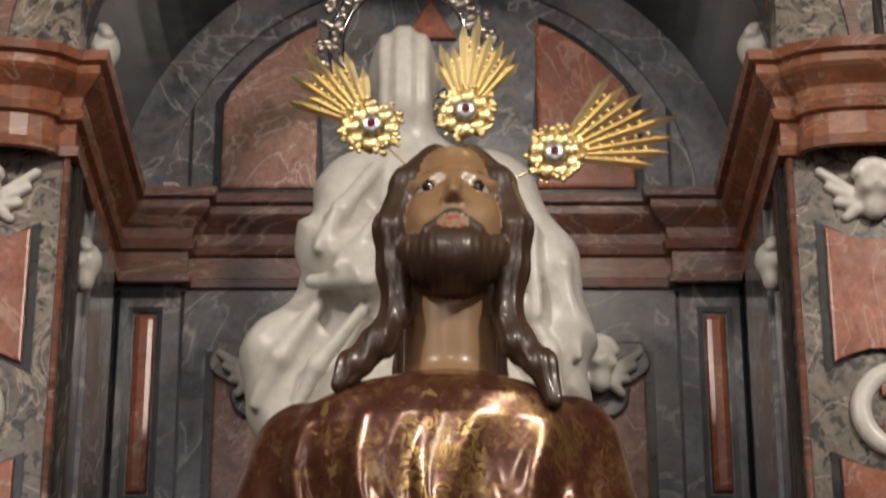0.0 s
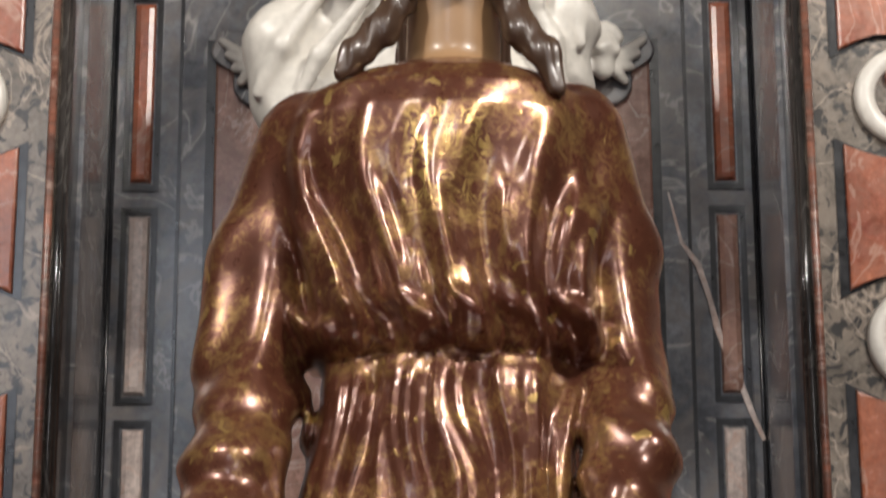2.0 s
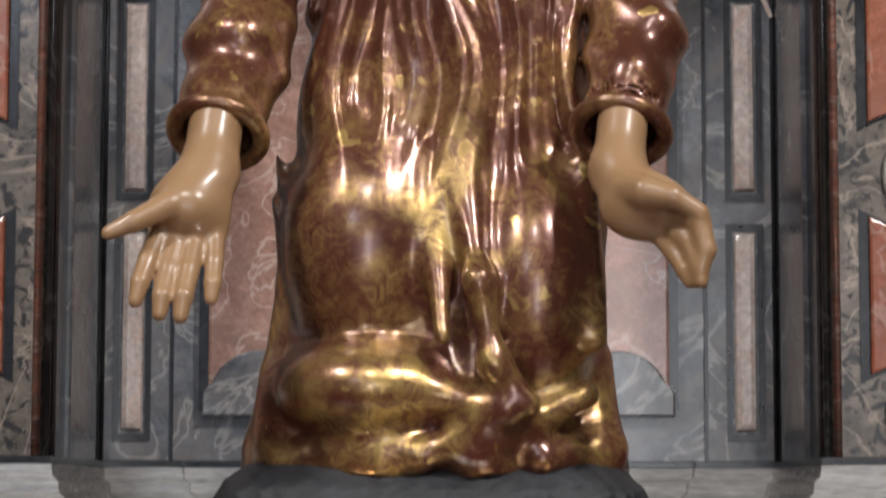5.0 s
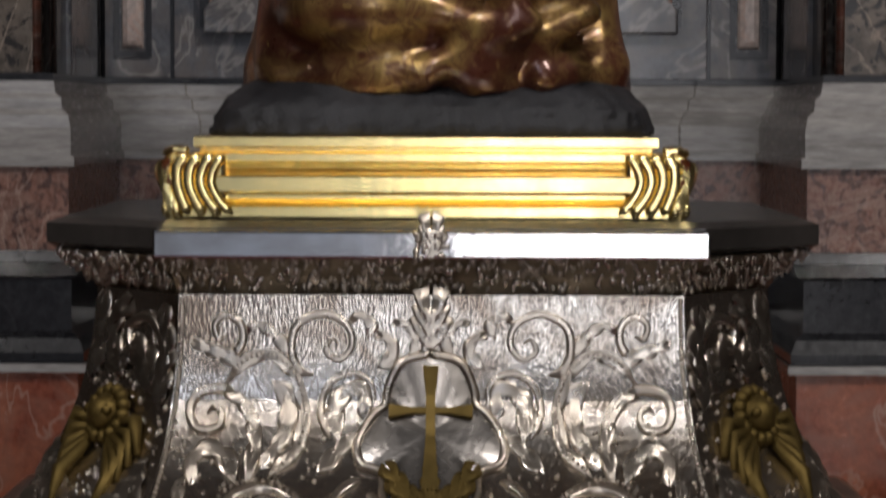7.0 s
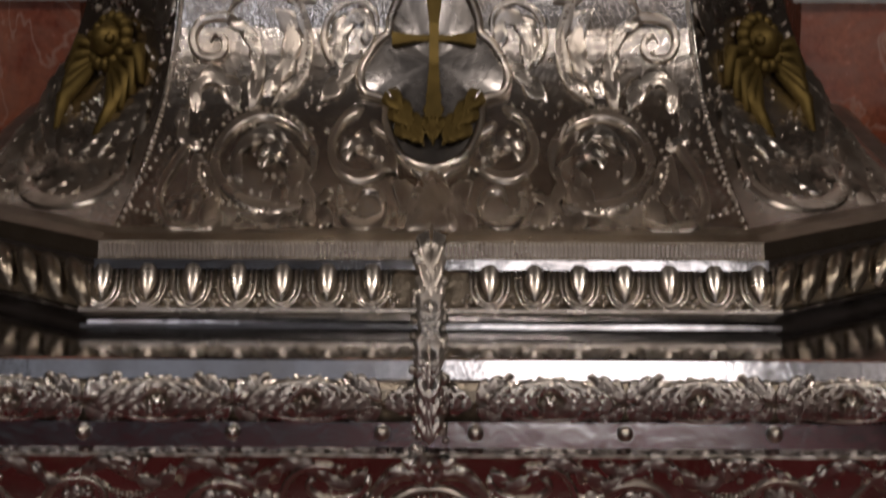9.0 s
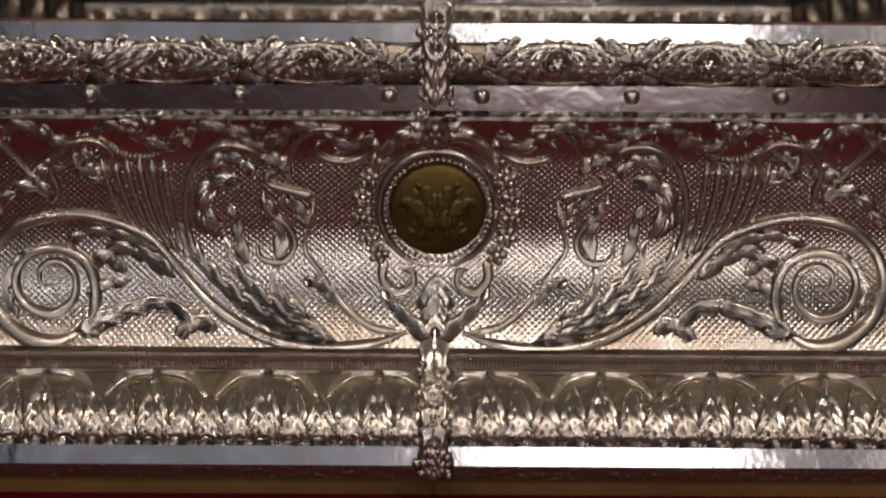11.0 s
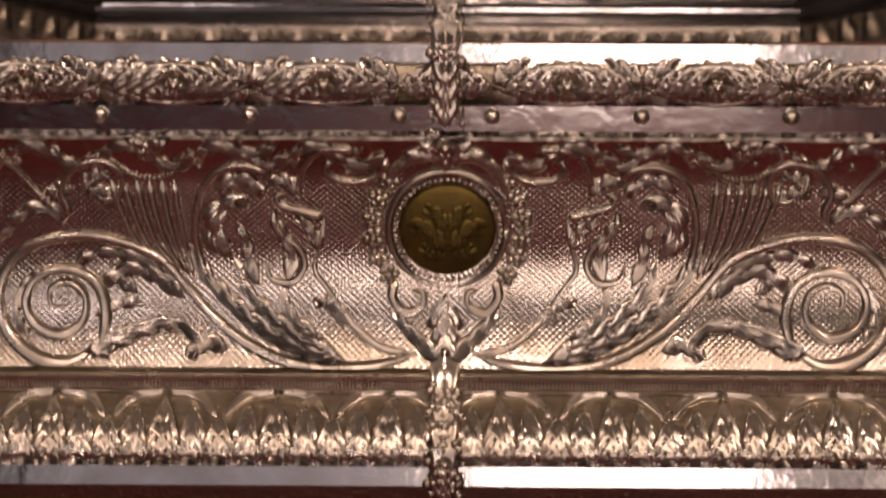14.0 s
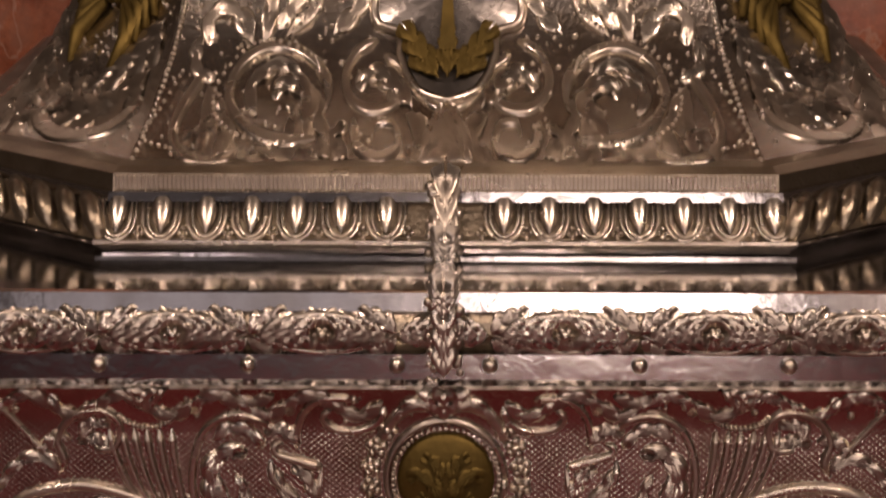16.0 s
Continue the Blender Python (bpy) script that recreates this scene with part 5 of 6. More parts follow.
# the shield with its cross
half = smooth_line([(0.0, 1.388), (0.030, 1.380), (0.044, 1.352), (0.046, 1.336), (0.058, 1.326), (0.074, 1.30), (0.070, 1.28), (0.048, 1.272), (0.046, 1.25), (0.030, 1.225), (0.0, 1.216)], 4)
outline = half + [(-x, z) for x, z in half[::-1]][1:-1]
bm = bmesh.new()
rim = [bm.verts.new(on_front(x, z, 0.004)) for x, z in outline]
mid = [bm.verts.new(on_front(x * 0.7, 1.305 + (z - 1.305) * 0.7, 0.011)) for x, z in outline]
cen = bm.verts.new(on_front(0, 1.305, 0.013))
n = len(outline)
for i in range(n):
    bm.faces.new((rim[i], rim[(i + 1) % n], mid[(i + 1) % n], mid[i]))
    bm.faces.new((mid[i], mid[(i + 1) % n], cen))
shield = on_upper("shield", bm, SHIELDSILVER, "smooth domed silver shield", True)
bm = bmesh.new()
loop = [on_front(x * 1.03, 1.305 + (z - 1.305) * 1.03, 0.004) for x, z in outline]
tube_into(bm, loop + loop[:1], 0.005, 6)
on_upper("shield_rim", bm, SILVER, smooth=True)


def cross_arm(pts, w):
    bm = bmesh.new()
    rows = []
    for x, z, k in pts:
        horizontal = pts[0][1] == pts[1][1]
        dx, dz = (0, w * k) if horizontal else (w * k, 0)
        o = 0.018
        rows.append([bm.verts.new(on_front(x - dx, z - dz, o - 0.012)), bm.verts.new(on_front(x - dx, z - dz, o)), bm.verts.new(on_front(x + dx, z + dz, o)), bm.verts.new(on_front(x + dx, z + dz, o - 0.012))])
    for a, b in zip(rows, rows[1:]):
        for i in range(4):
            bm.faces.new((a[i], a[(i + 1) % 4], b[(i + 1) % 4], b[i]))
    bm.faces.new(rows[0])
    bm.faces.new(rows[-1])
    return bm


cross = on_upper("cross", cross_arm([(0, 1.378, 1.5), (0, 1.345, 0.9), (0, 1.30, 0.9), (0, 1.248, 1.6)], 0.0055), MEDALGOLD, "gilt cross on the shield")
on_upper("cross_bar", cross_arm([(-0.044, 1.327, 1.7), (-0.02, 1.327, 0.8), (0.02, 1.327, 0.8), (0.044, 1.327, 1.7)], 0.0044), MEDALGOLD)
for x, lean in ((-0.022, -0.02), (0.0, 0.0), (0.022, 0.02)):
    relief("mount", lambda a, z, o=0.0: on_front(a, z, o + 0.012), 1, upper, [(x * 0.4, 1.226), (x, 1.242), (x + lean, 1.268)], 0.010, 0.005, 0.006, 4, 0, MEDALGOLD)


def grains(spots, r0, r1, name, material, put, tall=1.0):
    """Chased granules: many small bosses joined into one part."""
    bm0 = bmesh.new()
    bmesh.ops.create_icosphere(bm0, subdivisions=1, radius=1)
    base = np.array([v.co[:] for v in bm0.verts])
    tris = np.array([[v.index for v in f.verts] for f in bm0.faces])
    bm0.free()
    vs, fs = [], []
    for i, p in enumerate(spots):
        r = np.random.uniform(r0, r1)
        sc = np.array([r * np.random.uniform(0.6, 1.3), r * 0.7, r * tall * np.random.uniform(0.8, 1.4)])
        a = np.random.uniform(-0.6, 0.6)
        rot = np.array([[math.cos(a), 0, math.sin(a)], [0, 1, 0], [-math.sin(a), 0, math.cos(a)]])
        vs.append((base * sc) @ rot.T + np.array(p))
        fs.append(tris + i * len(base))
    me = bpy.data.meshes.new(name)
    me.from_pydata(np.concatenate(vs).tolist(), [], np.concatenate(fs).tolist())
    me.polygons.foreach_set("use_smooth", np.ones(len(me.polygons), bool))
    me.materials.append(material)
    ob = new(name, me)
    ob.parent = put
    ob.matrix_parent_inverse = Matrix.Translation(-Vector(put.location))
    return tagged(ob, kind="stuff")


rnd = np.random.uniform
grains([(X0 + rnd(-0.285, 0.285), 2.528 - 0.028 * ((z - 1.453) / 0.04) ** 2, z) for z in rnd(1.457, 1.492, 420)], 0.0022, 0.0042, "granulation", SILVER, upper, 1.5)
for s in (-1, 1):
    spots = []
    for k, z in zip(rnd(0, 1, 160), rnd(1.457, 1.492, 160)):
        g = ((z - 1.453) / 0.04)
        hf, hs, yf, yc = 0.272 + 0.02 * g, 0.375 + 0.045 * g, 2.535 - 0.032 * g, 2.64 - 0.012 * g
        spots.append((X0 + s * (hf + (hs - hf) * k), yf + (yc - yf) * k, z))
    grains(spots, 0.0022, 0.0042, "granulation", SILVER, upper, 1.5)
for s in (-1, 1):
    grains([on_side(s, k, z, 0.001) for k, z in zip(rnd(0.05, 0.95, 200), rnd(1.178, 1.44, 200))], 0.0016, 0.0034, "granulation", SILVER, upper, 1.2)
grains([on_front(x, z, 0.001) for x, z in zip(rnd(-0.29, 0.29, 420), rnd(1.178, 1.32, 420)) if abs(x) > 0.075], 0.0014, 0.003, "granulation", SILVER, upper, 1.2)
# teeth, leaves, beads and festoons in rows
bm = bmesh.new()
for i in range(150):
    x = X0 - 0.314 + 0.628 * i / 149
    bmesh.ops.create_cube(bm, size=1, matrix=Matrix.Translation((x, 2.214, 1.1645)) @ Matrix.Diagonal((0.0024, 0.006, 0.012, 1)))
tagged(on_upper("teeth", bm, SILVER), kind="stuff")


def shared(name, bm, material, put, spots):
    """One mesh, set at each x along a moulding."""
    me = bpy.data.meshes.new(name)
    bm.to_mesh(me)
    bm.free()
    me.polygons.foreach_set("use_smooth", [True] * len(me.polygons))
    me.materials.append(material)
    for x in spots:
        ob = new(name, me)
        ob.parent = put
        ob.matrix_parent_inverse = Matrix.Translation(-Vector(put.location))
        ob.matrix_basis = pose(x, 0, 0)


# egg and dart on the upper foot
EGGS = [q * (0.056 + 0.0427 * k) for k in range(7) for q in (-1, 1)]
bm = bmesh.new()
rows = []
for i in range(9):
    v, w = 0.02 + 0.80 * i / 8, (0.0098, 0.0102, 0.0102, 0.0098, 0.0090, 0.0078, 0.0061, 0.0040, 0.0006)[i]
    rows.append([bm.verts.new(on_egg_moulding(w * math.cos(a), v, w * 0.75 * math.sin(a))) for a in np.linspace(0, math.pi, 9)])
for a, b in zip(rows, rows[1:]):
    for j in range(8):
        bm.faces.new((a[j], a[j + 1], b[j + 1], b[j]))
shared("egg", bm, SILVER, upper, EGGS)
for w, low in ((0.0135, 0.93), (0.0180, 1.03)):
    bm = bmesh.new()
    tube_into(bm, [on_egg_moulding(-w, 0.0, 0.002)] + [on_egg_moulding(-w * math.cos(a), 0.42 + (low - 0.42) * math.sin(a), 0.002) for a in np.linspace(0, math.pi, 13)] + [on_egg_moulding(w, 0.0, 0.002)], 0.0021, 6)
    shared("egg_rim", bm, SILVER, upper, EGGS)
bm = bmesh.new()
for x, v, r in ((0, 0.72, 0.0028), (-0.0035, 0.84, 0.0026), (0.0035, 0.84, 0.0026), (0, 0.94, 0.003)):
    knob_into(bm, on_egg_moulding(x, v, 0.002), r)
shared("dart", bm, SILVER, upper, [q * (0.0347 + 0.0427 * k) for k in range(7) for q in (-1, 1)])
on_upper("rod", box_bm(X0 - 0.333, X0 + 0.333, 2.171, 2.18, 1.113, 1.117, 0.001), SILVER)
for s in (-1, 1):
    # leaning gadroons along the slanted ledge
    for i in range(8):
        k = (i + 0.3) / 8
        bm = bmesh.new()
        tube_into(bm, [(X0 + s * (0.325 + 0.22 * (k + dk)), 2.207 + 0.187 * (k + dk) - dy, z) for dk, dy, z in ((0.06, 0.0, 1.150), (0.03, 0.012, 1.144), (0.0, 0.026, 1.132), (-0.04, 0.030, 1.118))], [0.005, 0.010, 0.011, 0.006], 8)
        on_upper("gadroon", bm, SILVERDARK, smooth=True)

# leaves hanging on the foot's band, under arched ribbons
for k in range(-6, 6):
    c = 0.1015 * (k + 0.5)
    for q in (-1, 1):
        relief("ribbon", on_leaf_band, 1, lower, [(c, 0.7835), (c + q * 0.02, 0.7825), (c + q * 0.036, 0.778), (c + q * 0.047, 0.770)], 0.0022, 0.0026, 0.004)
        relief("acanthus_leaf", on_leaf_band, 1, lower, [(c + q * 0.024, 0.777), (c + q * 0.026, 0.762), (c + q * 0.024, 0.741)], 0.0085, 0.010, 0.008, 5)
    relief("acanthus_leaf", on_leaf_band, 1, lower, [(c, 0.781), (c, 0.764), (c, 0.740)], 0.0095, 0.013, 0.009, 6)
    if k:
        relief("acanthus_leaf", on_leaf_band, 1, lower, [(0.1015 * k, 0.772), (0.1015 * k, 0.758), (0.1015 * k, 0.740)], 0.010, 0.011, 0.008, 5)

bm = bmesh.new()
bmesh.ops.create_icosphere(bm, subdivisions=2, radius=0.0075)
bead = bpy.data.meshes.new("bead")
bm.to_mesh(bead)
bm.free()
bead.polygons.foreach_set("use_smooth", [True] * len(bead.polygons))
bead.materials.append(SILVER)
NODES = [q * (0.042 + 0.1345 * k) for k in range(5) for q in (-1, 1)]
for x in NODES:
    ob = new("bead", bead)
    ob.parent, ob.matrix_parent_inverse = lower, Matrix.Translation(-Vector(lower.location))
    ob.matrix_basis = pose(X0 + x, 2.048, 1.032)
# crossing ribbons and leaves on the round moulding
NODES.sort()
for a, b in zip(NODES, NODES[1:]):
    w = b - a
    if w < 0.1:
        for q in (-1, 1):
            relief("acanthus_leaf", on_torus, q, lower, [(0.042, 1.060), (0.03, 1.061), (0.012, 1.062)], 0.010, 0.011, 0.009, 4)
        continue
    for q in (-1, 1):
        relief("ribbon", on_torus, 1, lower, [(a + w * t, 1.060 + q * 0.0185 * math.sin(math.pi * t)) for t in (0, 0.15, 0.3, 0.5, 0.7, 0.85, 1)], 0.0022, 0.0022, 0.006)
    m = (a + b) / 2
    for q in (-1, 1):
        relief("acanthus_leaf", on_torus, 1, lower, [(m + q * w * 0.45, 1.060), (m + q * w * 0.28, 1.061), (m + q * w * 0.06, 1.062)], 0.011, 0.0125, 0.010, 6)
        relief("acanthus_leaf", on_torus, 1, lower, [(m + q * w * 0.5, 1.062), (m + q * w * 0.42, 1.072), (m + q * w * 0.28, 1.079)], 0.006, 0.004, 0.006, 4)
        relief("acanthus_leaf", on_torus, 1, lower, [(m + q * w * 0.5, 1.056), (m + q * w * 0.42, 1.048), (m + q * w * 0.3, 1.043)], 0.005, 0.004, 0.005, 4)
    bm = bmesh.new()
    knob_into(bm, on_torus(m, 1.060, 0.009), 0.007)
    for i in range(6):
        knob_into(bm, on_torus(m + 0.0055 * math.cos(i * math.pi / 3), 1.060 + 0.0055 * math.sin(i * math.pi / 3), 0.008), 0.0035)
    on_lower("rosette", bm, SILVER, smooth=True)
bm = bmesh.new()
for i in range(300):
    x = X0 - 0.52 + 1.04 * i / 299
    bmesh.ops.create_cube(bm, size=1, matrix=Matrix.Translation((x, 2.0, 0.7905)) @ Matrix.Diagonal((0.0022, 0.005, 0.007, 1)))
for z in (0.7845, 0.797):
    bmesh.ops.create_cube(bm, size=1, matrix=Matrix.Translation((X0, 2.0, z)) @ Matrix.Diagonal((1.1, 0.008, 0.003, 1)))
tagged(on_lower("fretwork", bm, SILVER), kind="stuff")

# acanthus scrolls of the base
for s in (-1, 1):
    relief("stem", on_hollow, s, lower, [(0.026, 0.813), (0.042, 0.807), (0.073, 0.802), (0.109, 0.801), (0.146, 0.806), (0.177, 0.817), (0.209, 0.836), (0.235, 0.861), (0.26, 0.889), (0.291, 0.905), (0.332, 0.914), (0.374, 0.907), (0.402, 0.888), (0.414, 0.86), (0.406, 0.829), (0.38, 0.809), (0.348, 0.804), (0.32, 0.816)], 0.0027, 0.0048, 0.007, 0, 0)
    relief("scroll", on_hollow, s, lower, [(0.32, 0.816), (0.314, 0.843), (0.324, 0.87), (0.35, 0.882), (0.378, 0.875), (0.389, 0.855), (0.38, 0.834), (0.354, 0.826), (0.335, 0.838), (0.334, 0.858), (0.349, 0.87), (0.366, 0.864), (0.364, 0.849), (0.352, 0.85)], 0.0048, 0.0021, 0.008, 0, 0)
    relief("acanthus_leaf", on_hollow, s, lower, [(0.089, 0.805), (0.13, 0.814), (0.167, 0.829), (0.198, 0.85), (0.222, 0.875), (0.234, 0.898)], 0.0090, 0.0053, 0.008, 14, 1)
    relief("acanthus_leaf", on_hollow, s, lower, [(0.109, 0.814), (0.141, 0.826), (0.167, 0.845), (0.188, 0.867), (0.195, 0.887)], 0.0080, 0.0037, 0.007, 9, 1)
    relief("acanthus_leaf", on_hollow, s, lower, [(0.115, 0.824), (0.136, 0.833), (0.149, 0.85), (0.15, 0.867)], 0.0069, 0.0032, 0.006, 6, 1)
    relief("scroll", on_hollow, s, lower, [(0.203, 0.85), (0.221, 0.877), (0.23, 0.909), (0.228, 0.941), (0.217, 0.968), (0.192, 0.982), (0.167, 0.977), (0.155, 0.962)], 0.0032, 0.0027, 0.006, 0, 0)
    relief("acanthus_leaf", on_hollow, s, lower, [(0.195, 0.893), (0.208, 0.908), (0.212, 0.927), (0.202, 0.944), (0.186, 0.946)], 0.0085, 0.0042, 0.007, 5, 0)
    relief("acanthus_leaf", on_hollow, s, lower, [(0.211, 0.957), (0.196, 0.968), (0.178, 0.967), (0.166, 0.954)], 0.0058, 0.0027, 0.005, 5, 0)
    relief("scroll", on_hollow, s, lower, [(0.031, 0.812), (0.06, 0.817), (0.086, 0.835), (0.107, 0.862), (0.121, 0.883), (0.115, 0.908), (0.112, 0.931)], 0.0021, 0.0021, 0.004, 0, 0)
    relief("scroll", on_hollow, s, lower, [(0.112, 0.931), (0.129, 0.937), (0.151, 0.944), (0.155, 0.952), (0.147, 0.955)], 0.0042, 0.0021, 0.006, 0, 0)
    relief("scroll", on_hollow, s, lower, [(0.158, 0.938), (0.155, 0.919), (0.136, 0.903), (0.13, 0.886), (0.141, 0.871), (0.161, 0.874), (0.166, 0.89)], 0.0032, 0.0021, 0.006, 0, 0)
    relief("acanthus_leaf", on_hollow, s, lower, [(0.147, 0.87), (0.142, 0.893), (0.148, 0.914), (0.156, 0.927)], 0.0064, 0.0027, 0.006, 5, 0)
    relief("acanthus_leaf", on_hollow, s, lower, [(0.172, 0.867), (0.181, 0.887), (0.183, 0.908), (0.189, 0.922)], 0.0053, 0.0021, 0.005, 5, 0)
    relief("scroll", on_hollow, s, lower, [(0.054, 0.991), (0.059, 0.976), (0.077, 0.967), (0.1, 0.969), (0.11, 0.98), (0.1, 0.989)], 0.0032, 0.0021, 0.005, 0, 0)
    relief("scroll", on_hollow, s, lower, [(0.082, 0.998), (0.11, 0.998), (0.127, 0.985), (0.134, 0.965), (0.134, 0.949)], 0.0027, 0.0027, 0.005, 0, 0)
    relief("acanthus_leaf", on_hollow, s, lower, [(0.153, 1.002), (0.174, 0.995), (0.194, 0.999)], 0.0048, 0.0021, 0.004, 4, 0)
    relief("scroll", on_hollow, s, lower, [(0.353, 0.925), (0.347, 0.939), (0.352, 0.958), (0.339, 0.979), (0.313, 0.986), (0.296, 0.974), (0.299, 0.953), (0.315, 0.949), (0.32, 0.959)], 0.0032, 0.0027, 0.006, 0, 0)
    relief("acanthus_leaf", on_hollow, s, lower, [(0.33, 0.958), (0.324, 0.971), (0.308, 0.974)], 0.0053, 0.0027, 0.005, 4, 0)
    relief("acanthus_leaf", on_hollow, s, lower, [(0.348, 0.929), (0.369, 0.94), (0.391, 0.932), (0.407, 0.909)], 0.0053, 0.0037, 0.006, 7, 1)
    relief("scroll", on_hollow, s, lower, [(0.352, 0.933), (0.371, 0.952), (0.395, 0.98), (0.414, 0.997)], 0.0021, 0.0021, 0.004, 0, 0)
    relief("acanthus_leaf", on_hollow, s, lower, [(0.334, 0.811), (0.31, 0.822), (0.281, 0.832), (0.255, 0.837), (0.235, 0.83), (0.225, 0.817), (0.236, 0.81)], 0.0085, 0.0037, 0.007, 11, 1)
    relief("acanthus_leaf", on_hollow, s, lower, [(0.24, 0.856), (0.266, 0.875), (0.292, 0.882), (0.314, 0.87)], 0.0064, 0.0042, 0.006, 7, 0)
    relief("acanthus_leaf", on_hollow, s, lower, [(0.26, 0.88), (0.286, 0.893), (0.317, 0.897), (0.338, 0.888)], 0.0048, 0.0032, 0.005, 6, 0)
    relief("acanthus_leaf", on_hollow, s, lower, [(0.37, 0.883), (0.388, 0.87), (0.399, 0.848), (0.391, 0.827)], 0.0058, 0.0042, 0.006, 8, -1)
    relief("acanthus_leaf", on_hollow, s, lower, [(0.282, 0.853), (0.302, 0.85), (0.321, 0.841)], 0.0042, 0.0021, 0.004, 4, 0)
    relief("scroll", on_hollow, s, lower, [(0.046, 0.873), (0.049, 0.858), (0.038, 0.845), (0.022, 0.85), (0.021, 0.862), (0.031, 0.864)], 0.0042, 0.0021, 0.006, 0, 0)
    relief("acanthus_leaf", on_hollow, s, lower, [(0.005, 0.805), (0.021, 0.819), (0.037, 0.833), (0.047, 0.845)], 0.0053, 0.0027, 0.006, 5, 0)
    relief("acanthus_leaf", on_hollow, s, lower, [(0.005, 0.984), (0.02, 0.995), (0.037, 0.989), (0.046, 0.976)], 0.0048, 0.0027, 0.006, 5, 0)
    relief("acanthus_leaf", on_hollow, s, lower, [(0.417, 0.825), (0.434, 0.811), (0.463, 0.811), (0.484, 0.825)], 0.0064, 0.0042, 0.006, 8, -1)
    relief("acanthus_leaf", on_hollow, s, lower, [(0.42, 0.92), (0.438, 0.947), (0.469, 0.953), (0.491, 0.936)], 0.0064, 0.0042, 0.006, 8, 0)
    for i in range(6):
        x = 0.242 + 0.0085 * i
        relief("reed", on_hollow, s, lower, [(0.232 + 0.005 * i, 0.874 + 0.003 * i), (x - 0.002, 0.905), (x + 0.004 + 0.002 * i, 0.94), (x + 0.006 + 0.003 * i, 0.968)], 0.0016, 0.0030, 0.006)
    bm = bmesh.new()
    for i in range(15):
        a = math.pi * (1.15 + 0.7 * i / 14)
        knob_into(bm, on_hollow(s * (0.27 + 0.028 * math.cos(a)), 0.99 + 0.02 * math.sin(a), 0.002), 0.0024)
    tagged(on_lower("pearl_festoon", bm, SILVER, smooth=True), kind="stuff")
    relief("shell", on_hollow, s, lower, [(0.27, 0.985), (0.27, 0.994), (0.27, 1.006)], 0.012, 0.018, 0.006, 3)
    # shallow foliage under the upper edge and round the volutes
    for i in range(11):
        x, up = 0.075 + 0.043 * i, 1 if i % 2 else -1
        relief("acanthus_leaf", on_hollow, s, lower, [(x - 0.020, 0.992 - 0.004 * up), (x - 0.004, 0.992 + 0.009 * up), (x + 0.014, 0.992 + 0.006 * up), (x + 0.022, 0.992 - 0.005 * up)], 0.0052, 0.0035, 0.0045, 5)
    for x, z, dx, dz in ((0.115, 0.90, 0.02, 0.03), (0.13, 0.955, 0.03, 0.012), (0.30, 0.945, 0.03, 0.012), (0.34, 0.958, 0.03, -0.012), (0.43, 0.93, 0.02, -0.03), (0.45, 0.865, 0.012, -0.035), (0.285, 0.86, 0.03, 0.012), (0.20, 0.815, 0.035, -0.004), (0.09, 0.835, 0.028, 0.018)):
        relief("acanthus_leaf", on_hollow, s, lower, [(x, z), (x + dx * 0.5, z + dz * 0.5 + 0.006), (x + dx, z + dz)], 0.0055, 0.003, 0.005, 4)
    # pearls along the great stem
    bm = bmesh.new()
    for x, z in smooth_line([(0.146, 0.806), (0.177, 0.817), (0.209, 0.836), (0.235, 0.861), (0.26, 0.889), (0.291, 0.905), (0.332, 0.914), (0.374, 0.907)], 9):
        knob_into(bm, on_hollow(s * x, z, 0.005), 0.0022)
    tagged(on_lower("pearling", bm, SILVER, smooth=True), kind="stuff")

# the gilt medallion in its pearl ring and wreath
med = on_hollow(0.002, 0.922, 0.002)
bm = bmesh.new()
bmesh.ops.create_uvsphere(bm, u_segments=32, v_segments=10, radius=1, matrix=Matrix.Translation(med) @ Matrix.Diagonal((0.045, 0.012, 0.045, 1)))
medallion = on_lower("medallion", bm, MEDALGOLD, "round gilt medallion with worn relief", True)
on_medal = lambda x, z, o=0.0: med + Vector((x, -0.012 * math.sqrt(max(0.0, 1 - (x * x + z * z) / 0.045 ** 2)) - o + 0.001, z))
for q in (-1, 1):
    for pts, w in (([(0.001, -0.016), (0.012, -0.002), (0.022, 0.006), (0.031, 0.004)], 0.006), ([(0.002, 0.004), (0.008, 0.016), (0.018, 0.022)], 0.005), ([(0.002, -0.018), (0.012, -0.022), (0.022, -0.016)], 0.005)):
        ob = relief("medal_relief", on_medal, q, lower, pts, w, w * 0.7, 0.005, 5, 0, MEDALGOLD)
        ob.parent = medallion
        ob.matrix_parent_inverse = Matrix.Identity(4)
bm = bmesh.new()
for i in range(56):
    a = 2 * math.pi * i / 56
    knob_into(bm, med + Vector((0.0485 * math.cos(a), -0.004, 0.0485 * math.sin(a))), 0.0026, 1)
tagged(on_lower("pearl_ring", bm, SILVER, smooth=True), kind="stuff")
bm = bmesh.new()
tube_into(bm, [med + Vector((0.054 * math.cos(a), -0.001, 0.056 * math.sin(a))) for a in np.linspace(0, 2 * math.pi, 40)], 0.0032, 6)
on_lower("medallion_rim", bm, SILVER, smooth=True)
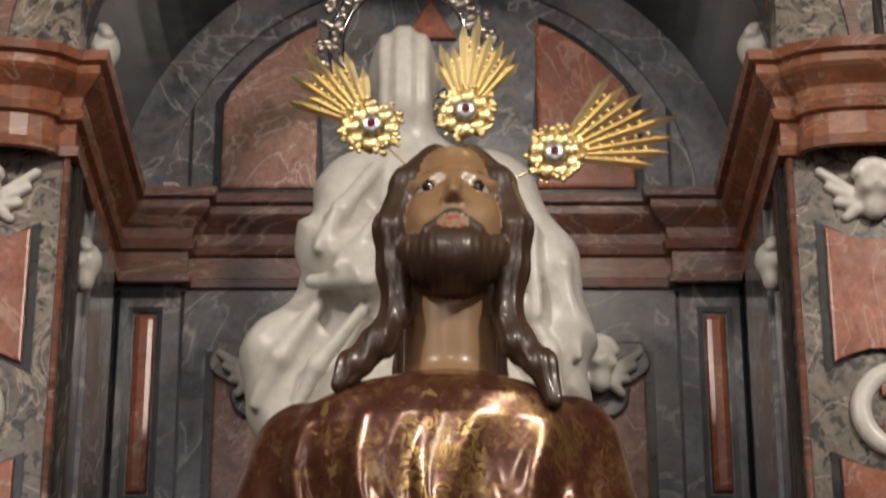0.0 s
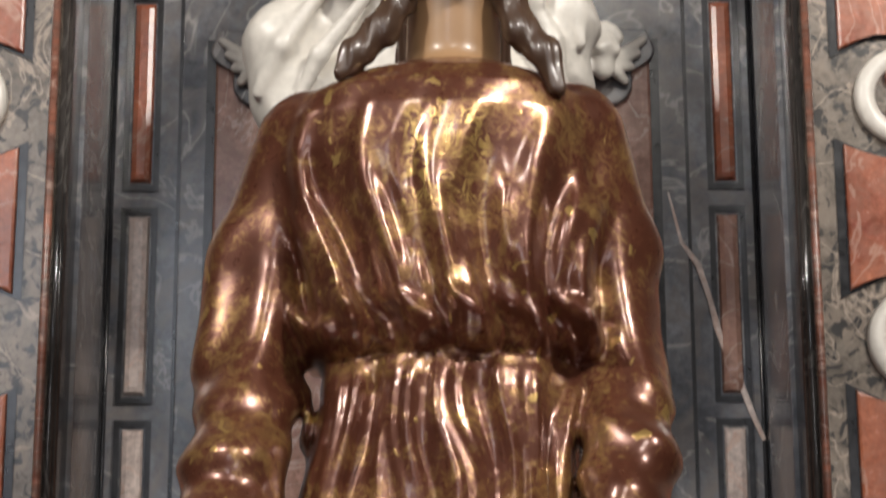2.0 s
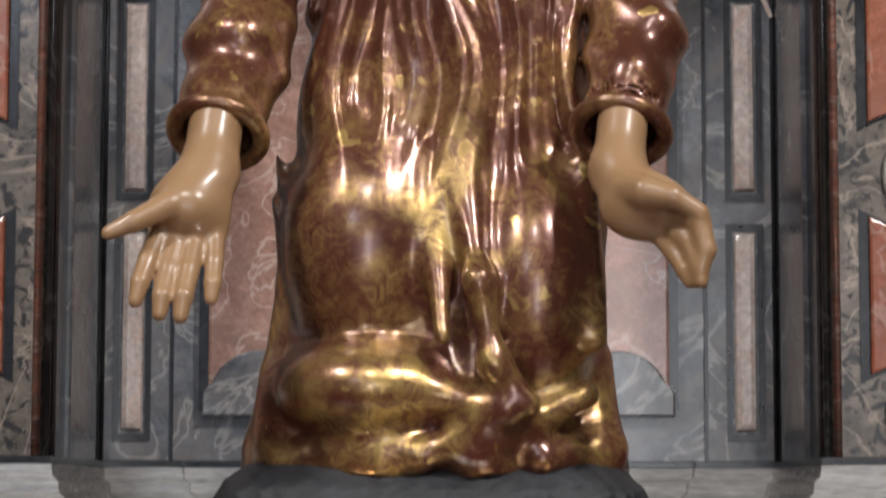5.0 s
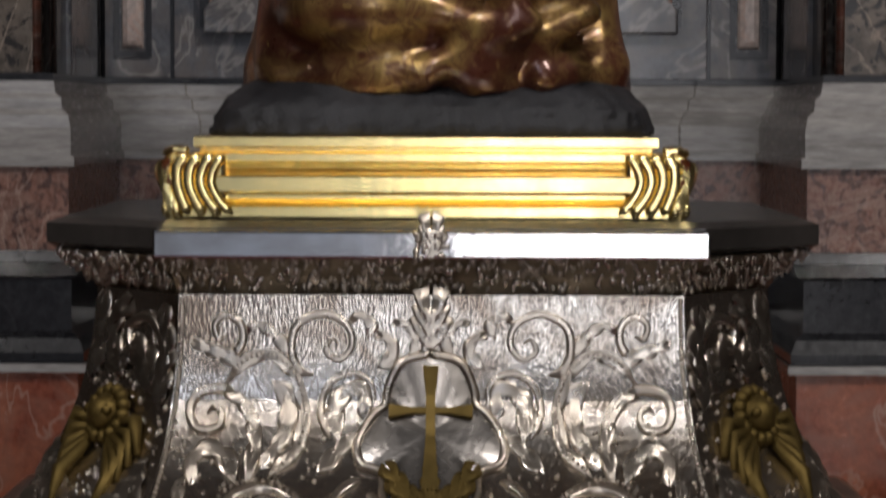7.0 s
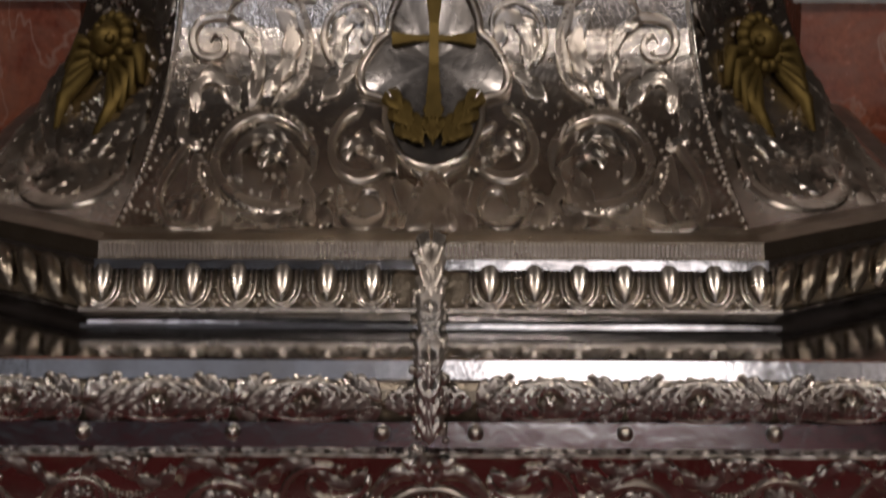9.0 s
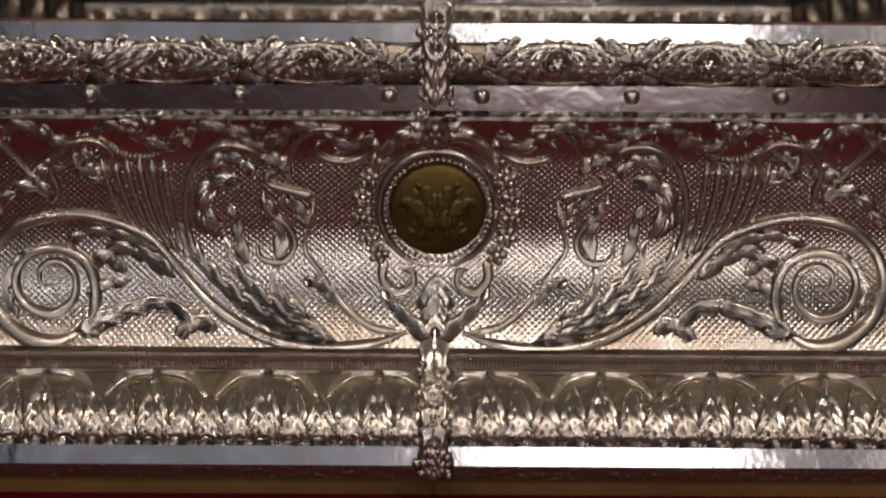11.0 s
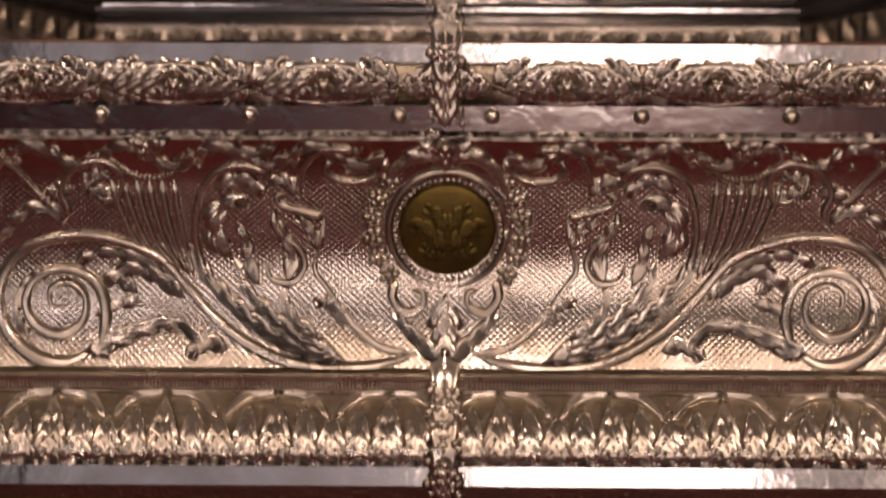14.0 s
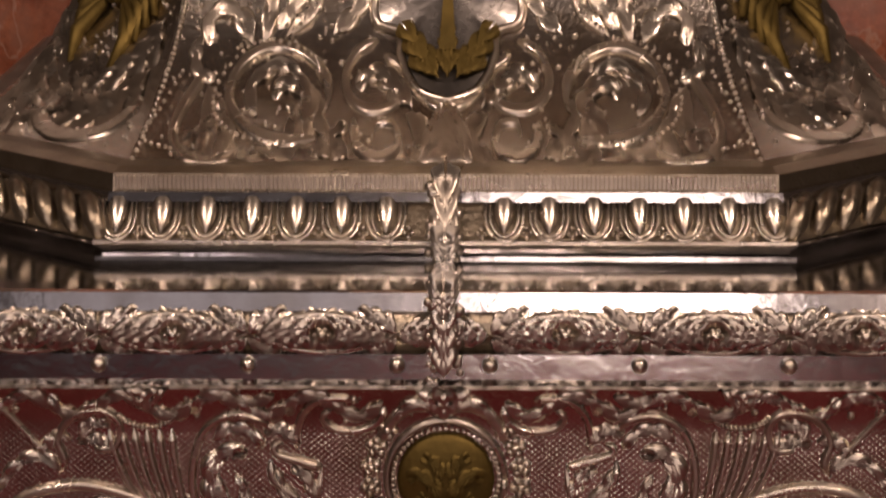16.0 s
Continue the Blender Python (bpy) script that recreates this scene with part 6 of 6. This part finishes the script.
for q in (-1, 1):
    for i in range(6):
        a = radians(-38 + 15.5 * i)
        cx, cz = q * 0.069 * math.cos(a) + 0.002, 0.922 + 0.072 * math.sin(a)
        bm = bmesh.new()
        knob_into(bm, on_hollow(cx, cz, 0.005), 0.0045)
        for j in range(5):
            b = j * 2 * math.pi / 5 + i
            knob_into(bm, on_hollow(cx + 0.0062 * math.cos(b), cz + 0.0062 * math.sin(b), 0.002), 0.0046, 0.8)
        on_lower("wreath_flower", bm, SILVER, smooth=True)
    relief("cartouche_edge", on_hollow, q, lower, [(0.0, 0.992), (0.03, 0.99), (0.05, 0.972), (0.056, 0.955)], 0.005, 0.004, 0.006)
relief("cartouche", on_hollow, 1, lower, [(0.0, 0.862), (0.0, 0.84), (0.0, 0.815)], 0.012, 0.006, 0.007, 5)
relief("cartouche", on_hollow, 1, lower, [(0.0, 0.978), (0.0, 0.99), (0.0, 1.006)], 0.020, 0.012, 0.008, 3)
grains([on_hollow(rnd(-0.5, 0.5), z, 0.0) for z in rnd(0.975, 1.008, 70)], 0.002, 0.0042, "granulation", SILVER, lower)


# clasps on the middle line, over each ledge
def clasp(spots, put, name="clasp"):
    bm = bmesh.new()
    for x, y, z, r in spots:
        knob_into(bm, Vector((X0 + x, y, z)), r, 0.8)
    ob = part(name, bm, SILVER, put, "", True)
    tagged(ob, kind="stuff")
    ob.matrix_parent_inverse = Matrix.Translation(-Vector(put.location))


def clump(z0, z1, w, yfun, n, r):
    return [(rnd(-w, w), yfun(z) - 0.004, z, rnd(r * 0.45, r * 0.75)) for z in rnd(z0, z1, n)]


for z0, z1, yfun, put in ((1.49, 1.524, lambda z: 2.487, upper), (1.112, 1.165, lambda z: 2.170 + max(0, z - 1.12) * 0.8, upper), (1.09, 1.116, lambda z: 2.168, upper),
                          (1.078, 1.10, lambda z: 2.05, lower), (1.02, 1.075, lambda z: 2.048, lower), (0.745, 0.80, lambda z: 1.930 + max(0, z - 0.745) * 0.95, lower), (0.708, 0.742, lambda z: 1.928, lower)):
    relief("clasp_leaf", lambda x, z, o=0.0: Vector((X0 + x, yfun(z) - o, z)), 1, put, [(0, z0), (0, (z0 + z1) / 2), (0, z1)], 0.0085, 0.0075, 0.006, 5)
clasp(clump(1.492, 1.522, 0.018, lambda z: 2.489, 26, 0.0065), upper)
clasp(clump(1.092, 1.165, 0.016, lambda z: 2.176 if z < 1.12 else 2.176 + (z - 1.12) * 0.8, 46, 0.0085), upper)
clasp(clump(1.014, 1.096, 0.016, lambda z: 2.053, 50, 0.008), lower)
clasp(clump(0.712, 0.80, 0.015, lambda z: 1.930 + max(0, z - 0.745) * 0.95, 60, 0.0075), lower)

# leafy corners of the gilt base
for s in (-1, 1):
    cx = GX + s * 0.262
    corner = lambda x, z, o=0.0: Vector((cx + s * x, 2.568 - o + 0.9 * max(0.0, x - 0.012), z))
    for x, bow, w in ((0.014, 0.003, 0.0062), (0.0, 0.006, 0.0062), (-0.014, 0.009, 0.006), (-0.028, 0.012, 0.0055), (-0.040, 0.013, 0.0045)):
        relief("acanthus_leaf", corner, 1, gilt, [(x - 0.004, 1.600), (x + 0.006, 1.588), (x + 0.004 + bow * 0.5, 1.570), (x + 0.002, 1.551), (x - bow, 1.535)], w, w * 0.9, 0.009, 3 if x > 0.01 else 0, 0, GOLD)
    for z in (1.603, 1.594):
        relief("corner_scroll", corner, 1, gilt, [(-0.006, z), (0.008, z + 0.002), (0.018, z), (0.024, z - 0.003)], 0.0045, 0.003, 0.007, 0, 0, GOLD)
    for x, z, r in ((0.020, 1.541, 0.008), (0.008, 1.539, 0.007), (-0.018, 1.540, 0.007), (-0.034, 1.537, 0.006), (0.018, 1.574, 0.007)):
        bm = bmesh.new()
        bmesh.ops.create_icosphere(bm, subdivisions=2, radius=1, matrix=Matrix.Translation(corner(x, z, 0.002)) @ Matrix.Diagonal((r * 0.7, r * 0.8, r * 1.2, 1)))
        on_gilt("corner_boss", bm, GOLD, smooth=True)
    on_gilt("corner_block", box_bm(min(cx - s * 0.045, cx + s * 0.018), max(cx - s * 0.045, cx + s * 0.018), 2.570, 2.99, 1.531, 1.600, 0.005), GOLD)

# ---- gilt rays round the head ----


def ray_cluster(at, angle, tips, label):
    """A gilt rosette with a silver-set stone and a fan of rays; tips: (degrees from the axis, length)."""
    ob = thing("halo_rays", at, label, "halo ornament", "three gilt ray clusters round the head")
    up = Vector((math.cos(radians(angle)), 0, math.sin(radians(angle))))
    right = Vector((up.z, 0, -up.x))

    def at2(a, b, o=0.0):
        return right * a + up * b + Vector((0, -o, 0))
    bm = bmesh.new()
    for i in range(8):
        a = 2 * math.pi * i / 8
        knob_into(bm, at2(0.024 * math.cos(a), 0.024 * math.sin(a), 0.002), 0.015, 0.6)
    for i in range(60):
        a, r = rnd(0, 6.28), 0.040 * rnd(0.5, 1) ** 0.5 * (1 + 0.12 * math.cos(4 * rnd(0, 6.28)))
        knob_into(bm, at2(r * math.cos(a), r * math.sin(a), 0.006), rnd(0.0035, 0.006))
    part("rosette", bm, PALEGOLD, ob, "", True)
    bm = bmesh.new()
    bmesh.ops.create_uvsphere(bm, u_segments=16, v_segments=8, radius=1, matrix=Matrix.Translation(at2(0, 0, 0.012)) @ Matrix.Diagonal((0.0145, 0.007, 0.0155, 1)))
    setting = part("setting", bm, SATIN, ob, "silver oval setting", True)
    bm = bmesh.new()
    bmesh.ops.create_uvsphere(bm, u_segments=12, v_segments=8, radius=1, matrix=Matrix.Translation(at2(0, 0, 0.0165)) @ Matrix.Diagonal((0.006, 0.004, 0.0075, 1)))
    part("stone", bm, STONE, setting, "dark red stone", True)
    for i, (deg, length) in enumerate(tips):
        a = radians(deg)
        d = right * math.sin(a) + up * math.cos(a)
        n = Vector((d.z, 0, -d.x))
        bm = bmesh.new()
        w = 0.0058
        rows = []
        for t, k in ((0.018, 0.8), (length * 0.85, 1.1), (length, 0.15)):
            c = d * t + n * 0
            rows.append([bm.verts.new(c - n * w * k), bm.verts.new(c + Vector((0, -0.004 * k, 0))), bm.verts.new(c + n * w * k), bm.verts.new(c + Vector((0, 0.003 * k, 0)))])
        for p, q in zip(rows, rows[1:]):
            for j in range(4):
                bm.faces.new((p[j], p[(j + 1) % 4], q[(j + 1) % 4], q[j]))
        bm.faces.new(rows[0])
        bm.faces.new(rows[-1])
        part("ray", bm, PALEGOLD, ob)
        if i + 1 < len(tips):
            b = radians((deg + tips[i + 1][0]) / 2)
            d2 = right * math.sin(b) + up * math.cos(b)
            bm = bmesh.new()
            for k in range(7):
                knob_into(bm, d2 * (0.03 + (min(length, tips[i + 1][1]) * 0.8 - 0.03) * k / 6), 0.0035)
            part("pearl_row", bm, PALEGOLD, ob, "", True)
    # the pin that holds it in the head
    bm = bmesh.new()
    tube_into(bm, [Vector((0, 0.012, 0)), Vector((0.013, 2.86, 2.96)) - Vector(at)], 0.0016, 6)
    part("pin", bm, PALEGOLD, ob)
    return ob


STONE = plain("garnet", (0.1, 0.01, 0.015), (0.16, 0.015, 0.02), 0.1)
ray_cluster((-0.094, 2.80, 3.045), 132, [(-28, 0.118), (-20, 0.10), (-12, 0.135), (-3, 0.125), (5, 0.15), (14, 0.115), (24, 0.12), (34, 0.09)], "gilt ray cluster with a silver-set stone, spreading sideways from the head")
ray_cluster((0.030, 2.80, 3.066), 83, [(-34, 0.085), (-25, 0.11), (-16, 0.10), (-8, 0.135), (0, 0.15), (9, 0.125), (18, 0.12), (28, 0.115), (36, 0.105)], "gilt ray cluster with a silver-set stone, standing upright on the head")
ray_cluster((0.146, 2.80, 3.004), 20, [(-38, 0.145), (-28, 0.14), (-18, 0.15), (-8, 0.155), (0, 0.175), (10, 0.16), (18, 0.15), (26, 0.13)][::1], "gilt ray cluster with a silver-set stone, leaning out from the head")

# ---- the white marble figure behind, and small carved heads ----


def white_field(p):
    x, y, z = p
    d = ell(p, (-0.066, 3.60, 3.545), (0.062, 0.075, 0.085))
    d = smin(d, ell(p, (-0.062, 3.535, 3.50), (0.04, 0.03, 0.055)), 0.02)
    d = smin(d, cap(p, (-0.062, 3.56, 3.45), (-0.06, 3.60, 3.36), 0.045, 0.06), 0.03)
    d = smin(d, cap(p, (-0.13, 3.60, 3.32), (0.07, 3.60, 3.32), 0.075, 0.075), 0.05)
    d = smin(d, ell(p, (-0.03, 3.62, 3.1), (0.2, 0.11, 0.26)), 0.05)
    d = smin(d, chain(p, [(-0.15, 3.58, 3.30), (-0.185, 3.54, 3.19), (-0.12, 3.50, 3.14)], [0.06, 0.055, 0.05], 0.03), 0.03)
    d = smin(d, chain(p, [(0.10, 3.58, 3.30), (0.165, 3.55, 3.18), (0.19, 3.56, 3.05), (0.19, 3.58, 2.97)], [0.06, 0.055, 0.05, 0.05], 0.03), 0.03)
    d = smin(d, chain(p, [(-0.18, 3.58, 3.13), (-0.255, 3.58, 3.02), (-0.25, 3.60, 2.92)], [0.05, 0.06, 0.06], 0.04), 0.04)
    d = smin(d, ell(p, (-0.03, 3.64, 2.93), (0.26, 0.12, 0.12)), 0.05)
    f = 0.9 - 1.5 * np.abs(np.sin((x * 0.9 + z * 0.5) * 25 + 1.3 * np.sin(z * 12 + x * 7))) + 0.4 * np.sin((x - z * 0.35) * 36 + 1.5) - 0.5 * np.abs(np.sin((x * 0.5 - z) * 33 + 1.5 * np.sin(x * 16)))
    low = np.clip((3.36 - z) / 0.1, 0, 1)
    veil = np.clip((z - 3.40) / 0.05, 0, 1)
    d = d - 0.0065 * f * low - 0.0028 * np.sin(np.abs(x + 0.066) * 200) * veil
    for pts, r in (([(-0.11, 3.515, 3.33), (-0.165, 3.485, 3.24), (-0.20, 3.48, 3.17)], 0.016), ([(-0.05, 3.52, 3.33), (-0.10, 3.475, 3.22), (-0.17, 3.465, 3.13)], 0.014),
                   ([(-0.21, 3.50, 3.12), (-0.12, 3.46, 3.11), (-0.05, 3.47, 3.14)], 0.018), ([(-0.20, 3.52, 3.09), (-0.26, 3.52, 3.0), (-0.30, 3.55, 2.93)], 0.016),
                   ([(-0.13, 3.50, 3.07), (-0.20, 3.51, 2.98), (-0.24, 3.53, 2.9)], 0.015), ([(0.08, 3.52, 3.32), (0.14, 3.49, 3.2), (0.15, 3.49, 3.06)], 0.015),
                   ([(0.13, 3.53, 3.28), (0.19, 3.505, 3.15), (0.215, 3.52, 3.0)], 0.014), ([(0.11, 3.50, 3.12), (0.17, 3.505, 3.0), (0.19, 3.53, 2.9)], 0.014)):
        d = smin(d, chain(p, pts, [r * 0.7, r, r * 0.6], 0.01), 0.012)
    return np.maximum(d, 2.86 - z)


madonna = new("marble_statue", raw_mesh("marble_statue", [carve((-0.36, 3.44, 2.84), (0.28, 3.80, 3.66), 0.0065, [(white_field, 0)])], [WHITE]))
tagged(madonna, "white marble statue with draped mantle and veil in the niche", "statue")
bracket = structure("bracket", extrude_bm([(-0.22, 2.86), (0.17, 2.86), (0.12, 2.70), (-0.02, 2.62), (-0.16, 2.70)], 3.52, BACK - 0.02, 0.01), GREY, "dark grey marble bracket that carries the marble statue")
bracket["category"] = "bracket"

halo = thing("silver_halo", (-0.066, 3.66, 3.637), "chased silver ring halo behind the marble statue's head", "halo")
bm = bmesh.new()
tube_into(bm, [(0.112 * math.cos(a), 0, 0.118 * math.sin(a)) for a in np.linspace(0, 2 * math.pi, 48)], 0.006, 8)
tube_into(bm, [(0.132 * math.cos(a), 0, 0.138 * math.sin(a)) for a in np.linspace(0, 2 * math.pi, 48)], 0.004, 8)
part("hoop", bm, SILVERPLAIN, halo, "", True)
for i in range(26):
    a = 2 * math.pi * i / 26
    bm = bmesh.new()
    for j in range(9):
        r = rnd(0.115, 0.158)
        b = a + rnd(-0.1, 0.1)
        knob_into(bm, Vector((r * math.cos(b), -0.004, r * 1.04 * math.sin(b))), rnd(0.005, 0.010))
    part("boss", bm, SILVER, halo, "", True)
bm = bmesh.new()
tube_into(bm, [(0, 0, -0.115), (0.0, -0.02, -0.24)], 0.006, 6)
part("stem", bm, SILVERPLAIN, halo)


def cherub(at, r, wings, turn, label):
    """A small carved head with curls and, where it has them, two wings."""
    def field(p):
        d = ell(p, (0, 0, 0), (r * 0.8, r * 0.85, r))
        d = smin(d, ell(p, (0, -r * 0.75, -r * 0.15), (r * 0.16, r * 0.2, r * 0.2)), r * 0.2)
        for s in (-1, 1):
            d = smin(d, ell(p, (s * r * 0.38, -r * 0.55, -r * 0.3), (r * 0.32, r * 0.3, r * 0.3)), r * 0.2)
            for i in range(5):
                a = radians(20 + 32 * i)
                d = smin(d, ell(p, (s * r * 0.75 * abs(math.cos(a)), -r * 0.25, r * 0.15 + r * 0.8 * math.sin(a)), (r * 0.3, r * 0.35, r * 0.28)), r * 0.1)
            if wings:
                for i in range(4):
                    d = smin(d, cap(p, (s * r * 0.8, r * 0.2, -r * (0.4 + 0.25 * i)), (s * r * (2.3 - 0.35 * i), r * 0.25, r * (0.75 - 0.75 * i)), r * 0.3, r * 0.22), r * 0.1)
        d = smin(d, ell(p, (0, 0, -r * 1.1), (r * 0.55, r * 0.5, r * 0.6)), r * 0.3)
        return d
    w = r * (2.9 if wings else 1.5)
    ob = new("carved_head", raw_mesh("carved_head", [carve((-w, -r * 1.4, -r * 2.6), (w, r * 1.2, r * 1.7), r * 0.085, [(field, 0)])], [WHITE]))
    ob.matrix_world = pose(*at, 0, 0, turn)
    return tagged(ob, label, "carved head", "small carved marble heads")


for s in (-1, 1):
    cherub((X0 + s * 0.712, FRONT - 0.012, 3.262), 0.036, True, 0, "white marble winged head carved on the pilaster")
    cherub((X0 + s * (JAMB - 0.01), 3.60, 3.20), 0.032, False, s * 62, "white marble head carved on the niche jamb")
    cherub((X0 + s * (0.557), 3.58, 3.585), 0.036, False, s * 50, "white marble head at the spring of the arch")
    cherub((X0 + s * 0.30, BACK - 0.075, 3.15), 0.036, True, s * 20, "pale marble winged head beside the marble statue")
